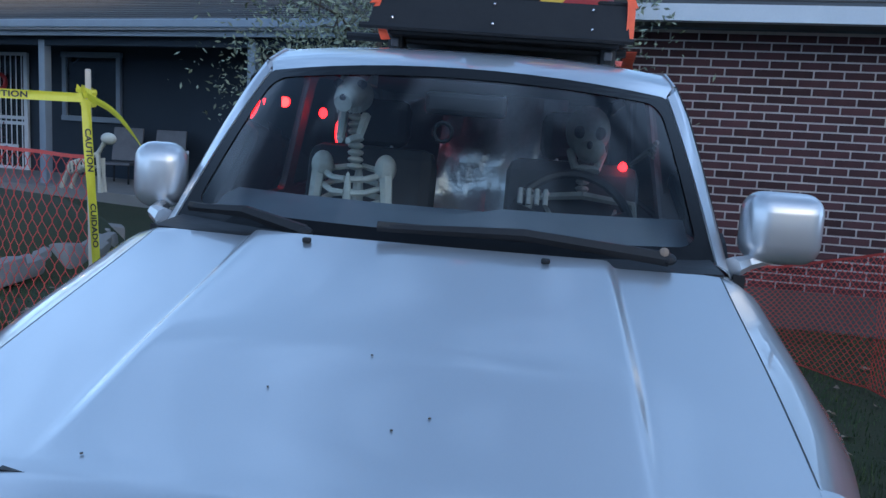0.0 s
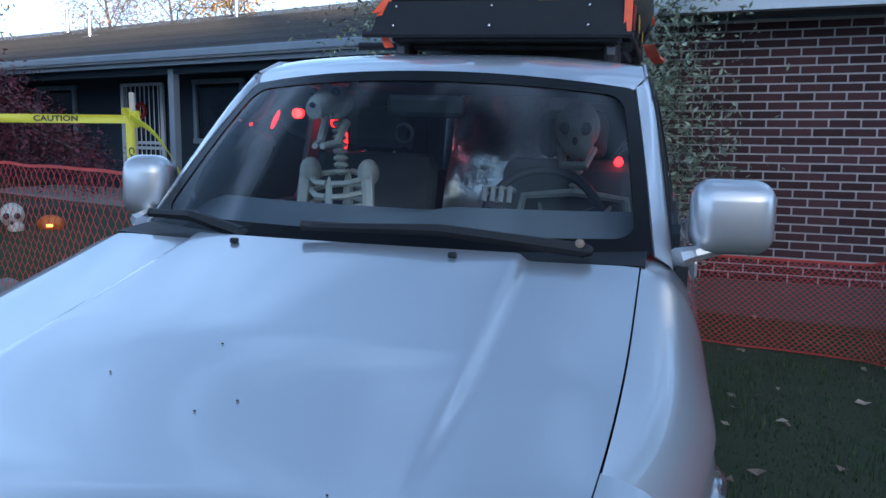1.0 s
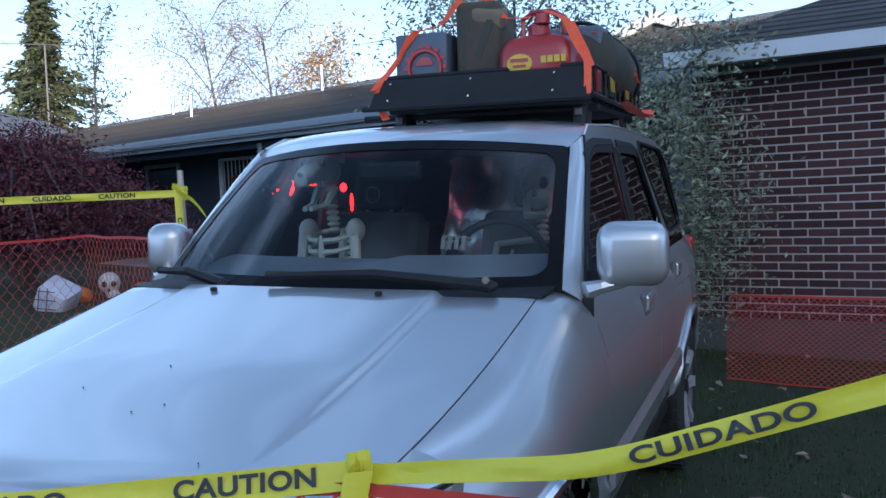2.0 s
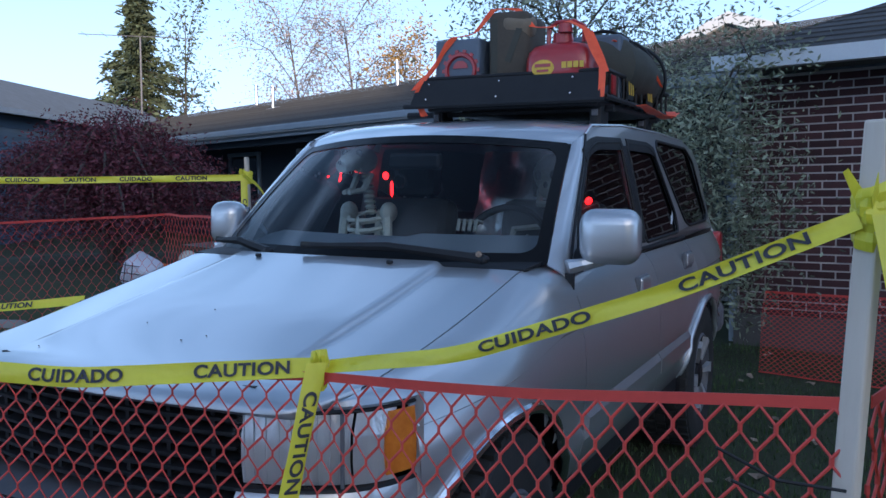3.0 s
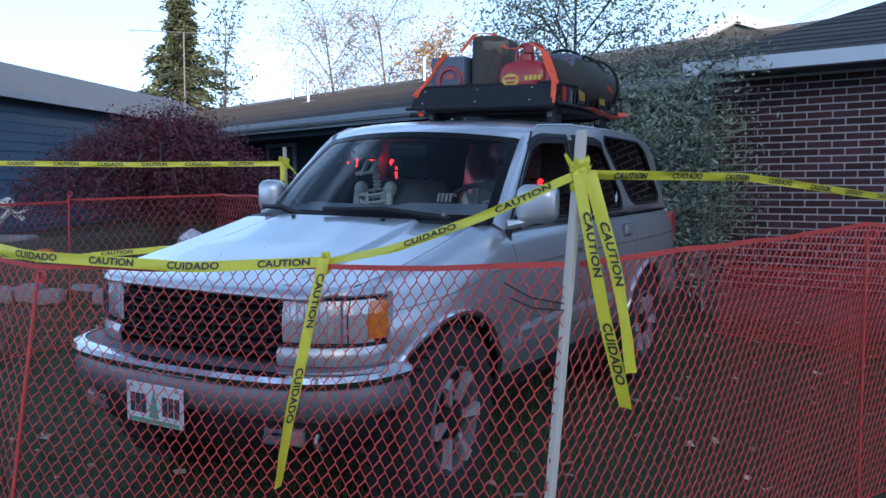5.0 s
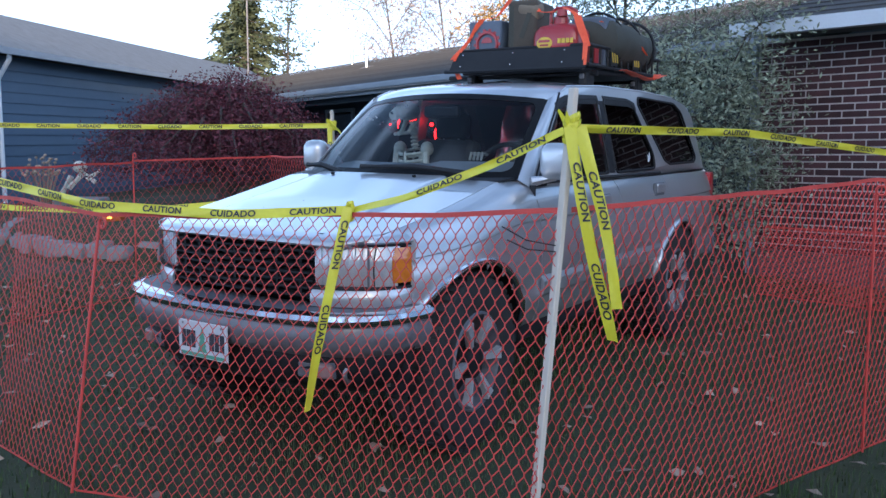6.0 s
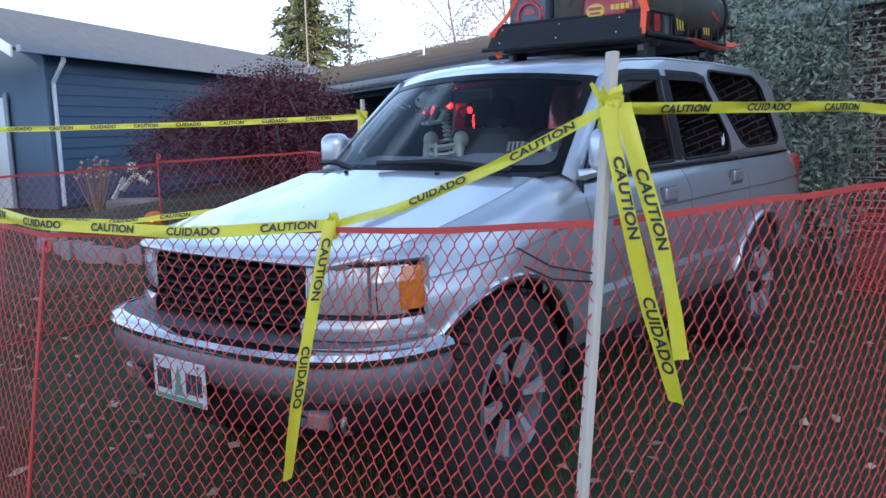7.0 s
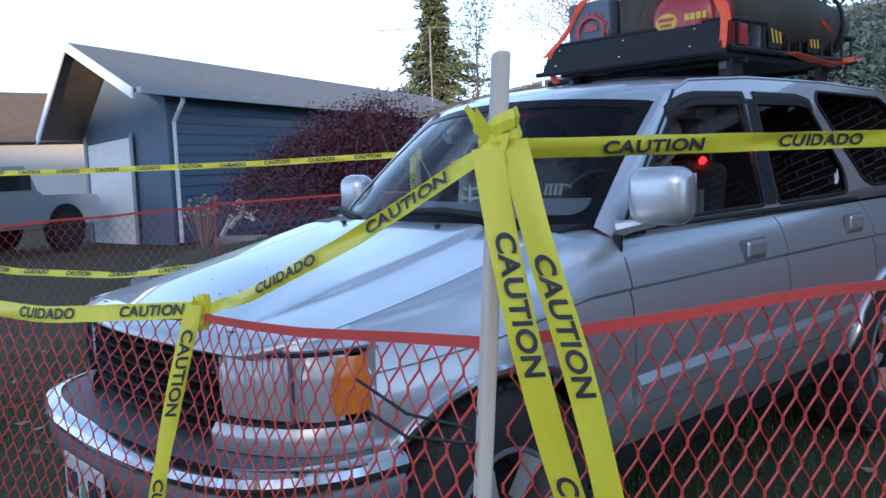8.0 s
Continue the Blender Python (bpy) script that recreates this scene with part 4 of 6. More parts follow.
    # side moulding
    part("side_moulding", prism(bmesh.new(), [(s * 0.825, 0.58), (s * 0.846, 0.60), (s * 0.848, 0.66), (s * 0.83, 0.69)], "y", 1.43, 2.45), PAINT, suv)
    part("side_moulding", prism(bmesh.new(), [(s * 0.825, 0.58), (s * 0.846, 0.60), (s * 0.848, 0.66), (s * 0.83, 0.69)], "y", 2.465, 3.10), PAINT, suv)
    # arch lips and wells
    for ay, az, ar in ARCH:
        pts = []
        for i in range(25):
            a = radians(-4 + 188 * i / 24)
            y, z = ay + ar * math.cos(a), az + ar * math.sin(a)
            pts.append((s * (side_x(y, lerp([(z_, x_) for z_, x_ in PROFILE], z)) + 0.004), y, z))
        part("arch_lip", T(pts, 0.016, 8), CHROME if ay < 2 else PAINT, suv, "bright wheel arch lip" if ay < 2 else "", smooth=True)
        rows = [[(s * x, ay + (ar + 0.01) * math.cos(radians(a)), az + (ar + 0.01) * math.sin(radians(a))) for a in range(-5, 190, 12)] for x in (0.80, 0.45)]
        part("wheel_well", sheet(bmesh.new(), rows), BLACKPL, suv)
    # mirror
    mx, mw, my = (0.887, 0.205, 1.50) if s > 0 else (0.835, 0.145, 1.57)
    mr = part("side_mirror", B((s * mx, my, 1.247), (mw, 0.13, 0.180), (0, 0, 8 if s > 0 else 14), bevel=0.052, seg=5), PAINT, suv, smooth=True)
    part("mirror_glass", B((s * mx, my + 0.068, 1.25), (mw - 0.05, 0.006, 0.125), (0, 0, 8 if s > 0 else 14)), CHROME, mr)
    part("mirror_arm", tube(bmesh.new(), [(s * 0.76, 1.43, 1.145), (s * 0.80, 1.46, 1.155), (s * (mx - 0.02), my - 0.01, 1.170)], [0.028, 0.020, 0.018], 8), PAINT, mr)
    part("mirror_mount", prism(bmesh.new(), [(1.47, 1.12), (1.58, 1.12), (1.61, 1.21), (1.56, 1.19)], "x", s * 0.742, s * 0.768), BLACKPL, mr)


def spline(pts, t):
    """A smooth curve through pts; t from 0 to 1."""
    k = min(max(t, 0.0), 1.0) * (len(pts) - 1)
    i = min(int(k), len(pts) - 2)
    f = k - i
    p = [Vector(pts[max(0, min(len(pts) - 1, j))]) for j in (i - 1, i, i + 1, i + 2)]
    return 0.5 * (2 * p[1] + (p[2] - p[0]) * f + (2 * p[0] - 5 * p[1] + 4 * p[2] - p[3]) * f * f + (3 * p[1] - p[0] - 3 * p[2] + p[3]) * f ** 3)


# bonnet
def hood_z(x, y):
    f = top_z(y)
    z = f + 0.028 * (1 - (x / 0.68) ** 2)
    c = abs(x) - (0.435 - 0.02 * (y - 0.3))
    g = 1 / (1 + math.exp(max(-40, min(40, c / 0.0042))))
    e = ease((y - 0.26) / 0.45)
    z += 0.017 * g * e
    front = 0.150 + 0.045 * (x / 0.44) ** 2
    return z + 0.050 * max(0.0, 0.60 - y) ** 2 - 0.014 * max(0.0, (front + 0.09 - y) / 0.09) ** 2


bm = bmesh.new()
rows = []
xs_h = sorted([s * v for s in (-1, 1) for v in (0.06, 0.13, 0.2, 0.27, 0.33, 0.37, 0.395, 0.408, 0.416, 0.421, 0.425, 0.429, 0.433, 0.437, 0.442, 0.449, 0.462, 0.49, 0.53, 0.58, 0.63, 0.672)] + [0.0])
for i in range(41):
    f = i / 40
    row = []
    for x in xs_h:
        ya, yb = 0.150 + 0.045 * (x / 0.44) ** 2 + 0.13 * max(0, (abs(x) - 0.58) / 0.1) ** 2, 1.135 + 0.085 * (x / 0.672) ** 2
        y = ya + (yb - ya) * f
        w = x / 0.672 * (side_x(max(y, 0.30), 0.682) - 0.004)
        row.append((w, y, hood_z(x, y)))
    if i == 0:
        for dy, dz in ((0.014, -0.028), (0.000, -0.025), (-0.008, -0.017), (-0.007, -0.007)):
            rows.append([(x, y + dy, z + dz) for x, y, z in row])
    rows.append(row)
sheet(bm, rows)
bmesh.ops.recalc_face_normals(bm, faces=bm.faces[:])
hood = part("hood", thick(bm, 0.006), PAINT, suv, "silver hood with two raised creases and sky reflections", smooth=True)
part("hood_underside", B((0, 0.78, 0.88), (1.20, 0.66, 0.05)), BLACKPL, suv)
for nx in (-0.271, 0.271):
    part("washer_nozzle", B((nx, 1.10, hood_z(nx, 1.1) + 0.006), (0.020, 0.014, 0.012), bevel=0.004), BLACKPL, suv)
for px, py in ((0.05, 0.42), (-0.16, 0.50), (0.10, 0.46), (0.33, 0.28), (-0.02, 0.62), (-0.35, 0.30)):
    part("leaf_speck", B((px, py, hood_z(px, py) + 0.002), (0.004, 0.0025, 0.002), (0, 0, 40 * px * 10)), BARK, hood, "tiny dark leaf speck")

# cowl, wipers
rows = []
for i in range(17):
    x = -0.69 + 1.38 * i / 16
    yb = 1.14 + 0.085 * (x / 0.672) ** 2
    rows.append([(x, yb, 1.145), (x, yb + 0.05, 1.150), (x, 1.175 + 0.20 * (x / 0.66) ** 2 + 0.03, 1.158)])
part("cowl", thick(sheet(bmesh.new(), rows), 0.01), BLACKPL, suv)
for a, b, c, dip in (((-0.30, 1.185, 1.175), (0.02, 1.17, 1.178), (-0.62, 1.27, 1.20), 0.0), ((0.555, 1.21, 1.182), (0.30, 1.18, 1.195), (-0.12, 1.15, 1.205), 0.0)):
    w = part("wiper", tube(bmesh.new(), [(a[0] if b[0] < 0.2 else a[0], a[1], a[2]), tuple(Vector(a).lerp(Vector(c), 0.5) + Vector((0, -0.01, 0.02))), c], [0.018, 0.015, 0.010], 6), BLACKPL, suv, "black windscreen wiper")
    part("blade", tube(bmesh.new(), [tuple(Vector(c) + Vector((0.0, 0.0, 0.004))), tuple(Vector(c).lerp(Vector(a), 0.62) + Vector((0, 0.02, 0.012)))], 0.011, 6), RUBBER, w)
    part("pivot", ell(bmesh.new(), a, (0.02, 0.02, 0.014)), BLACKPL, w)
part("leaf_on_wiper", ell(bmesh.new(), (0.543, 1.20, 1.197), (0.012, 0.008, 0.012), 8, 6), LEAFLIT, suv, "small dry brown leaf")


# windscreen
def screen(u, v):
    """u from -1 to 1 across, v from 0 at the cowl to 1 at the roof."""
    hx = 0.705 + (0.615 - 0.705) * v
    y0, y1 = 1.18 + 0.20 * abs(u) ** 2.2, 1.715 + 0.145 * abs(u) ** 2.2
    z0, z1 = 1.150, 1.598 - 0.035 * abs(u) ** 2
    return Vector((u * hx, y0 + (y1 - y0) * v, z0 + (z1 - z0) * v + 0.015 * math.sin(v * math.pi)))


us = [-1 + 2 * i / 24 for i in range(25)]
bm = sheet(bmesh.new(), [[screen(u * 0.985, 0.02 + 0.965 * j / 16) for u in us] for j in range(17)])
bm.normal_update()
if sum(f.normal.y for f in bm.faces) > 0:
    bmesh.ops.reverse_faces(bm, faces=bm.faces[:])
part("windscreen", bm, GLASS, suv, "reflective windscreen", smooth=True)


def border_loop(hu, v0, v1, r, n=8):
    """A rounded loop on the windscreen, counted alike for every size."""
    out = []
    for cu, cv, a0 in ((hu - r * 0.62, v1 - r, 0), (-hu + r * 0.62, v1 - r, 90), (-hu + r * 0.62, v0 + r * 0.6, 180), (hu - r * 0.62, v0 + r * 0.6, 270)):
        for k in range(n + 1):
            t = radians(a0 + 90 * k / n)
            out.append((cu + r * 0.62 * math.cos(t), cv + (r if a0 < 180 else r * 0.6) * math.sin(t)))
    fine = []
    for p, q in zip(out, out[1:] + out[:1]):
        m = 12 if math.dist(p, q) > 0.3 else 1
        fine += [(p[0] + (q[0] - p[0]) * i / m, p[1] + (q[1] - p[1]) * i / m) for i in range(m)]
    return fine


lift = Vector((0, -0.6, 0.8)) * 0.003
rows = [[screen(u, v) + lift for u, v in border_loop(*z)] for z in ((1.0, 0.0, 1.0, 0.05), (0.975, 0.04, 0.965, 0.09), (0.945, 0.085, 0.925, 0.12))]
part("screen_border", thick(sheet(bmesh.new(), rows, close=True), 0.002), FRIT, suv, "black printed border of the windscreen")
POST = [(z, y) for y, z in OUT[:6]]
for s in (-1, 1):
    rows = []
    for j in range(17):
        v = j / 16
        p, z = screen(s, v), 1.11 + 0.49 * v
        y = lerp(POST, z)
        q = Vector((s * (up_x(y, z) + 0.001), y, z))
        out = Vector((s * 0.75, -0.45, 0.48)) * 0.016
        rows.append([p + Vector((0, 0.006, 0.002)), p + Vector((s * 0.004, 0.0, 0.006)), p.lerp(q, 0.3) + out * 0.9, p.lerp(q, 0.6) + out, p.lerp(q, 0.85) + out * 0.55, q])
    bm = sheet(bmesh.new(), rows)
    bm.normal_update()
    if sum(f.normal.x for f in bm.faces) * s < 0:
        bmesh.ops.reverse_faces(bm, faces=bm.faces[:])
    part("front_pillar", thick(bm, 0.005), PAINT, suv, smooth=True)
    part("door_gap_seal", T([r[-1] + Vector((s * 0.002, 0, 0)) for r in rows], 0.006, 6), BLACKPL, suv)


# roof: from the windscreen's head back to the tailgate, its sides on the cabin frames
CROWN = [(1.60, 1.55), (1.715, 1.598), (1.80, 1.631), (1.90, 1.655), (2.05, 1.676), (2.3, 1.695), (2.8, 1.710), (3.5, 1.702), (4.0, 1.672), (4.25, 1.60)]
EDGE = [(1.86, 1.563), (1.93, 1.60), (2.05, 1.642), (2.5, 1.668), (3.2, 1.672), (3.8, 1.655), (4.12, 1.615), (4.25, 1.53)]
rows = []
for i in range(41):
    f = (i / 40) ** 1.4
    yc, ye = 1.715 + 2.535 * f, 1.86 + 2.39 * f
    zc = soft(CROWN, yc) if i else 1.598
    ze = lerp(EDGE, ye)
    k = ease((ye - 1.86) / 0.10)
    xe = 0.615 * (1 - k) + (up_x(ye, ze) - 0.001) * k
    row = []
    for j in range(33):
        u = math.sin(math.pi / 2 * (-1 + j / 16))
        a = abs(u)
        row.append((u * xe, yc + (ye - yc) * a ** 2.2, zc + (ze - zc) * a ** (2.0 + 2.0 * ease(f * 8))))
    rows.append(row)
bm = sheet(bmesh.new(), rows)
bm.normal_update()
if sum(f.normal.z for f in bm.faces) < 0:
    bmesh.ops.reverse_faces(bm, faces=bm.faces[:])
part("roof", thick(bm, 0.004), PAINT, suv, smooth=True)
part("headliner", B((0, 3.05, 1.60), (1.12, 1.6, 0.02)), GREYPL, suv)
# tail
part("tailgate", sheet(bmesh.new(), [[(x, y, z) for x in (-hw, -0.3, 0.3, hw)] for y, z, hw in ((4.25, 1.60, 0.60), (4.40, 1.16, 0.70), (4.46, 1.0, 0.76), (4.45, 0.5, 0.74))]), PAINT, suv)
part("rear_bumper", B((0, 4.50, 0.55), (1.56, 0.18, 0.20), bevel=0.05), GREYPL, suv)
part("rear_lamp", B((0.73, 4.43, 0.98), (0.08, 0.1, 0.26), bevel=0.02), REDCAN, suv)
part("rear_lamp", B((-0.73, 4.43, 0.98), (0.08, 0.1, 0.26), bevel=0.02), REDCAN, suv)
part("floor_pan", B((0, 2.4, 0.48), (1.4, 3.9, 0.10)), BLACKPL, suv)
part("firewall", B((0, 1.25, 0.80), (1.4, 0.06, 0.62)), BLACKPL, suv)
part("engine_block", B((0, 0.80, 0.60), (0.86, 0.7, 0.42), bevel=0.05), BLACKPL, suv)
part("axle", T([(-0.7, 0.83, 0.39), (0.7, 0.83, 0.39)], 0.05, 8), BLACKPL, suv)
part("axle", T([(-0.7, 3.505, 0.39), (0.7, 3.505, 0.39)], 0.05, 8), BLACKPL, suv)

# nose: grille, lamps, valance
def outward(bm, s):
    """Turns a sheet's faces away from the car's middle."""
    bm.normal_update()
    if sum(f.normal.x * s + f.normal.z for f in bm.faces) < 0:
        bmesh.ops.reverse_faces(bm, faces=bm.faces[:])
    return bm


part("grille_back", B((0, 0.275, 0.84), (0.88, 0.04, 0.27)), BLACKPL, suv)
for i in range(8):
    z = 0.728 + i * 0.030
    rows = [[(x, 0.168 + 0.045 * (x / 0.44) ** 2 + dy, z + dz) for x in (-0.425, -0.28, -0.14, 0, 0.14, 0.28, 0.425)] for dy, dz in ((0.03, 0.010), (0, 0.004), (0.0, -0.004), (0.03, -0.010))]
    part("grille_slat", sheet(bmesh.new(), rows), BLACKPL, suv)
for x in (-0.36, -0.24, -0.12, 0, 0.12, 0.24, 0.36):
    part("grille_post", B((x, 0.192 + 0.045 * (x / 0.44) ** 2, 0.835), (0.012, 0.03, 0.23)), BLACKPL, suv)
part("grille_lip", T([(x, 0.160 + 0.045 * (x / 0.44) ** 2, 0.944) for x in (-0.43, -0.22, 0, 0.22, 0.43)], 0.010, 6), BLACKPL, suv)
NOSE = [(0.43, 0.198), (0.54, 0.232), (0.645, 0.290), (0.70, 0.345), (0.732, 0.41), (0.748, 0.47)]
for s in (-1, 1):
    def strip(z0, z1, a, b, out, n=10):
        bm, rows = bmesh.new(), []
        for i in range(n + 1):
            t = a + (b - a) * i / n
            x, y = spline(NOSE, t)
            rows.append([(s * x, y - out, z0), (s * x, y - out - 0.006, z0 * 0.66 + z1 * 0.34), (s * x, y - out - 0.004, z0 * 0.33 + z1 * 0.67), (s * x, y - out + 0.012, z1)])
        sheet(bm, rows)
        bm.normal_update()
        if sum(f.normal.y for f in bm.faces) > 0:
            bmesh.ops.reverse_faces(bm, faces=bm.faces[:])
        return bm
    hl = part("headlight", strip(0.772, 0.932, 0.01, 0.43, -0.022), REFLECT, suv, "clear rectangular headlight with amber corner lamp", smooth=True)
    for k in range(9):
        a = spline(NOSE, 0.03 + 0.045 * k)
        part("flute", B((s * a.x, a.y + 0.016, 0.852), (0.0025, 0.003, 0.15)), REFLECT, hl)
    part("lens", strip(0.77, 0.934, 0.0, 0.44, 0.004), LENS, hl)
    cl = part("corner_lamp", strip(0.772, 0.93, 0.46, 0.72, -0.010), REFLECT, suv, "clear corner lamp lens")
    part("lens", strip(0.77, 0.932, 0.45, 0.70, 0.004), LENS, cl)
    part("amber_lens", thick(strip(0.785, 0.925, 0.68, 0.97, 0.0), 0.006), AMBER, cl, "amber turn signal lens")
    part("lamp_surround", thick(strip(0.933, 0.941, 0.0, 1.0, -0.002), 0.01), BLACKPL, suv)
    part("valance", thick(strip(0.692, 0.764, 0.0, 1.0, 0.005), 0.01), PAINT, suv, smooth=True)
    part("lamp_divider", B((s * 0.652, 0.291, 0.852), (0.008, 0.012, 0.16), (0, 0, s * 30)), GREYPL, suv)
    part("lamp_bezel", thick(strip(0.760, 0.773, 0.0, 1.0, 0.002), 0.01), BLACKPL, suv)
    rows = []
    for i in range(13):
        f = i / 12
        a, y1 = spline(NOSE, 0.38 + 0.62 * f), 0.30 + 0.152 * f
        p, q = Vector((s * a.x, a.y - 0.003, 0.942)), Vector((s * (side_x(y1, 0.682) - 0.002), y1 + 0.004, top_z(y1)))
        o = Vector((s * 0.006, -0.006, 0.012))
        rows.append([p, p + o * 0.6, p.lerp(q, 0.35) + o, p.lerp(q, 0.7) + o * 0.7, q])
    part("lamp_brow", thick(outward(sheet(bmesh.new(), rows), s), 0.004), PAINT, suv, smooth=True)
    part("lamp_end", thick(sheet(bmesh.new(), [[(s * 0.742, 0.452, z), (s * side_x(0.46, 0.836), 0.462, z)] for z in (0.70, 0.80, 0.93, 0.955)]), 0.004), PAINT, suv)
BPLAN = [(0.0, 0.035), (0.3, 0.05), (0.55, 0.10), (0.70, 0.19), (0.785, 0.33), (0.812, 0.50)]


def bumper_strip(sections):
    """Sweeps (out, z) sections round the bumper's plan curve."""
    half = []
    for i in range(33):
        p, q = spline(BPLAN, i / 32), spline(BPLAN, i / 32 + 0.004) if i < 32 else spline(BPLAN, 1.0) * 2 - spline(BPLAN, 0.996)
        d = (q - p).normalized()
        half.append((p, Vector((d.y, -d.x))))
    full = [(Vector((-p.x, p.y)), Vector((-n.x, n.y))) for p, n in half[:0:-1]] + half
    loop = list(sections) + [(o - 0.012, z) for o, z in reversed(sections)]
    bm = sheet(bmesh.new(), [[(p.x + n.x * o, p.y + n.y * o, z) for o, z in loop] for p, n in full], close=True)
    bmesh.ops.recalc_face_normals(bm, faces=bm.faces[:])
    return bm


part("bumper_step", bumper_strip([(-0.20, 0.685), (-0.06, 0.69), (-0.015, 0.68)]), GREYPL, suv, "dark grey bumper step pad", smooth=True)
part("bumper_chrome", bumper_strip([(-0.02, 0.69), (0.012, 0.682), (0.022, 0.664), (0.014, 0.642), (0.0, 0.632)]), CHROME, suv, "bright chrome bumper strip", smooth=True)
part("bumper_face", bumper_strip([(0.0, 0.634), (0.010, 0.60), (0.006, 0.55), (-0.02, 0.52), (-0.06, 0.505)]), BUMPER, suv, "dull grey bumper face", smooth=True)
part("lower_valance", bumper_strip([(-0.05, 0.51), (-0.045, 0.46), (-0.07, 0.40), (-0.14, 0.35)]), BLACKPL, suv, smooth=True)
for s in (-1, 1):
    fl = part("bumper_lamp", B((s * 0.50, 0.158, 0.455), (0.17, 0.05, 0.07), (0, 0, s * 14), bevel=0.012), GREYPL, suv, "small dark bumper lamp")
    part("amber_lens", B((s * 0.545, 0.155, 0.455), (0.075, 0.05, 0.055), (0, 0, s * 14), bevel=0.01), FADED, fl)
    part("tow_hook", bmesh_ring((s * 0.62, 0.21, 0.44), 0.03, 0.01, "x", 14, 6), METALGR, suv)
plate = part("number_plate", B((-0.022, 0.018, 0.525), (0.305, 0.008, 0.152), bevel=0.004), WHITEPL, suv, "white number plate with green tree print and dark bars")
for bx, bw in ((-0.115, 0.025), (-0.085, 0.025), (-0.055, 0.025), (0.06, 0.028), (0.092, 0.025), (0.124, 0.025)):
    part("plate_bar", B((-0.022 + bx, 0.0125, 0.525), (bw, 0.003, 0.072), bevel=0.001), INK, plate)
part("tree_print", prism(bmesh.new(), [(-0.052, 0.475), (0.008, 0.475), (-0.005, 0.50), (0.003, 0.50), (-0.012, 0.53), (-0.005, 0.53), (-0.022, 0.58), (-0.039, 0.53), (-0.032, 0.53), (-0.047, 0.50), (-0.039, 0.50)], "y", 0.0120, 0.0132), GREENINK, plate)
part("plate_band", B((-0.022, 0.0128, 0.462), (0.27, 0.0025, 0.014)), GREENINK, plate)
for bx in (-0.12, 0.12):
    part("bolt", ell(bmesh.new(), (-0.022 + bx, 0.012, 0.588), (0.006, 0.003, 0.006), 8, 6), METALGR, plate)


# wheels
def wheel(at, turn, side):
    """Tyre with tread blocks and an alloy rim of six broad spokes; the axle lies along x."""
    w = new("wheel")
    w.parent = suv
    w.matrix_basis = pose(*at, 0, 0, turn)
    R, r, h = 0.39, 0.215, 0.125
    prof = [(-h * 0.85, r), (-h, r + 0.05), (-h * 1.02, r + 0.10), (-h * 0.92, R - 0.02), (-h * 0.7, R - 0.004), (h * 0.7, R - 0.004), (h * 0.92, R - 0.02), (h * 1.02, r + 0.10), (h, r + 0.05), (h * 0.85, r)]
    rows = [[(x, q * math.cos(a), q * math.sin(a)) for x, q in prof] for a in [2 * math.pi * i / 40 for i in range(41)]]
    bm = sheet(bmesh.new(), rows)
    bmesh.ops.remove_doubles(bm, verts=bm.verts[:], dist=1e-5)
    tyre = part("tyre", bm, RUBBER, w, "black all terrain tyre", smooth=True)
    bm = bmesh.new()
    for i in range(44):
        a = 2 * math.pi * i / 44
        for x, dz in ((-0.085, 0), (0.085, 3.5), (-0.03, 2), (0.03, 5)):
            b = a + radians(dz)
            box(bm, (x, R * math.cos(b), R * math.sin(b)), (0.05, 0.034, 0.016), (math.degrees(b) - 90, 0, 0))
    tagged(part("tread", bm, RUBBER, tyre), kind="stuff")
    o = side * 0.085
    rim = part("rim", sheet(bmesh.new(), [[(side * x, q * math.cos(a), q * math.sin(a)) for x, q in ((0.11, 0.222), (0.118, 0.212), (0.08, 0.195), (0.0, 0.19), (-0.06, 0.19))] for a in [2 * math.pi * i / 40 for i in range(41)]]), GREYPL, w, "worn silver alloy rim with six spokes", smooth=True)
    part("rim_lip", bmesh_ring((side * 0.112, 0, 0), 0.212, 0.006, "x", 36, 6), GREYPL, rim)
    part("brake_disc", bm_disc(side * -0.02, 0.17), BLACKPL, w)
    for i in range(6):
        a = 2 * math.pi * i / 6
        bm = bmesh.new()
        rows = []
        for q, hw, x in ((0.085, 0.010, 0.082), (0.12, 0.014, 0.090), (0.16, 0.017, 0.098), (0.205, 0.028, 0.104)):
            rows.append([(side * x, q * math.cos(a) - k * hw * math.sin(a), q * math.sin(a) + k * hw * math.cos(a)) for k in (-1, -0.5, 0.5, 1)])
        part("spoke", thick(sheet(bm, rows), 0.03 * side), ALLOY, w)
    part("hub_cap", tube(bmesh.new(), [(side * 0.06, 0, 0), (side * 0.105, 0, 0), (side * 0.115, 0, 0)], [0.085, 0.075, 0.04], 16), BLACKPL, w)
    return w


def bm_disc(x, r):
    return tube(bmesh.new(), [(x - 0.01, 0, 0), (x + 0.01, 0, 0)], r, 24)


for ay in (0.83, 3.505):
    wheel((0.715, ay, 0.385), 4 if ay < 2 else 0, 1)
    wheel((-0.715, ay, 0.385), 4 if ay < 2 else 0, -1)

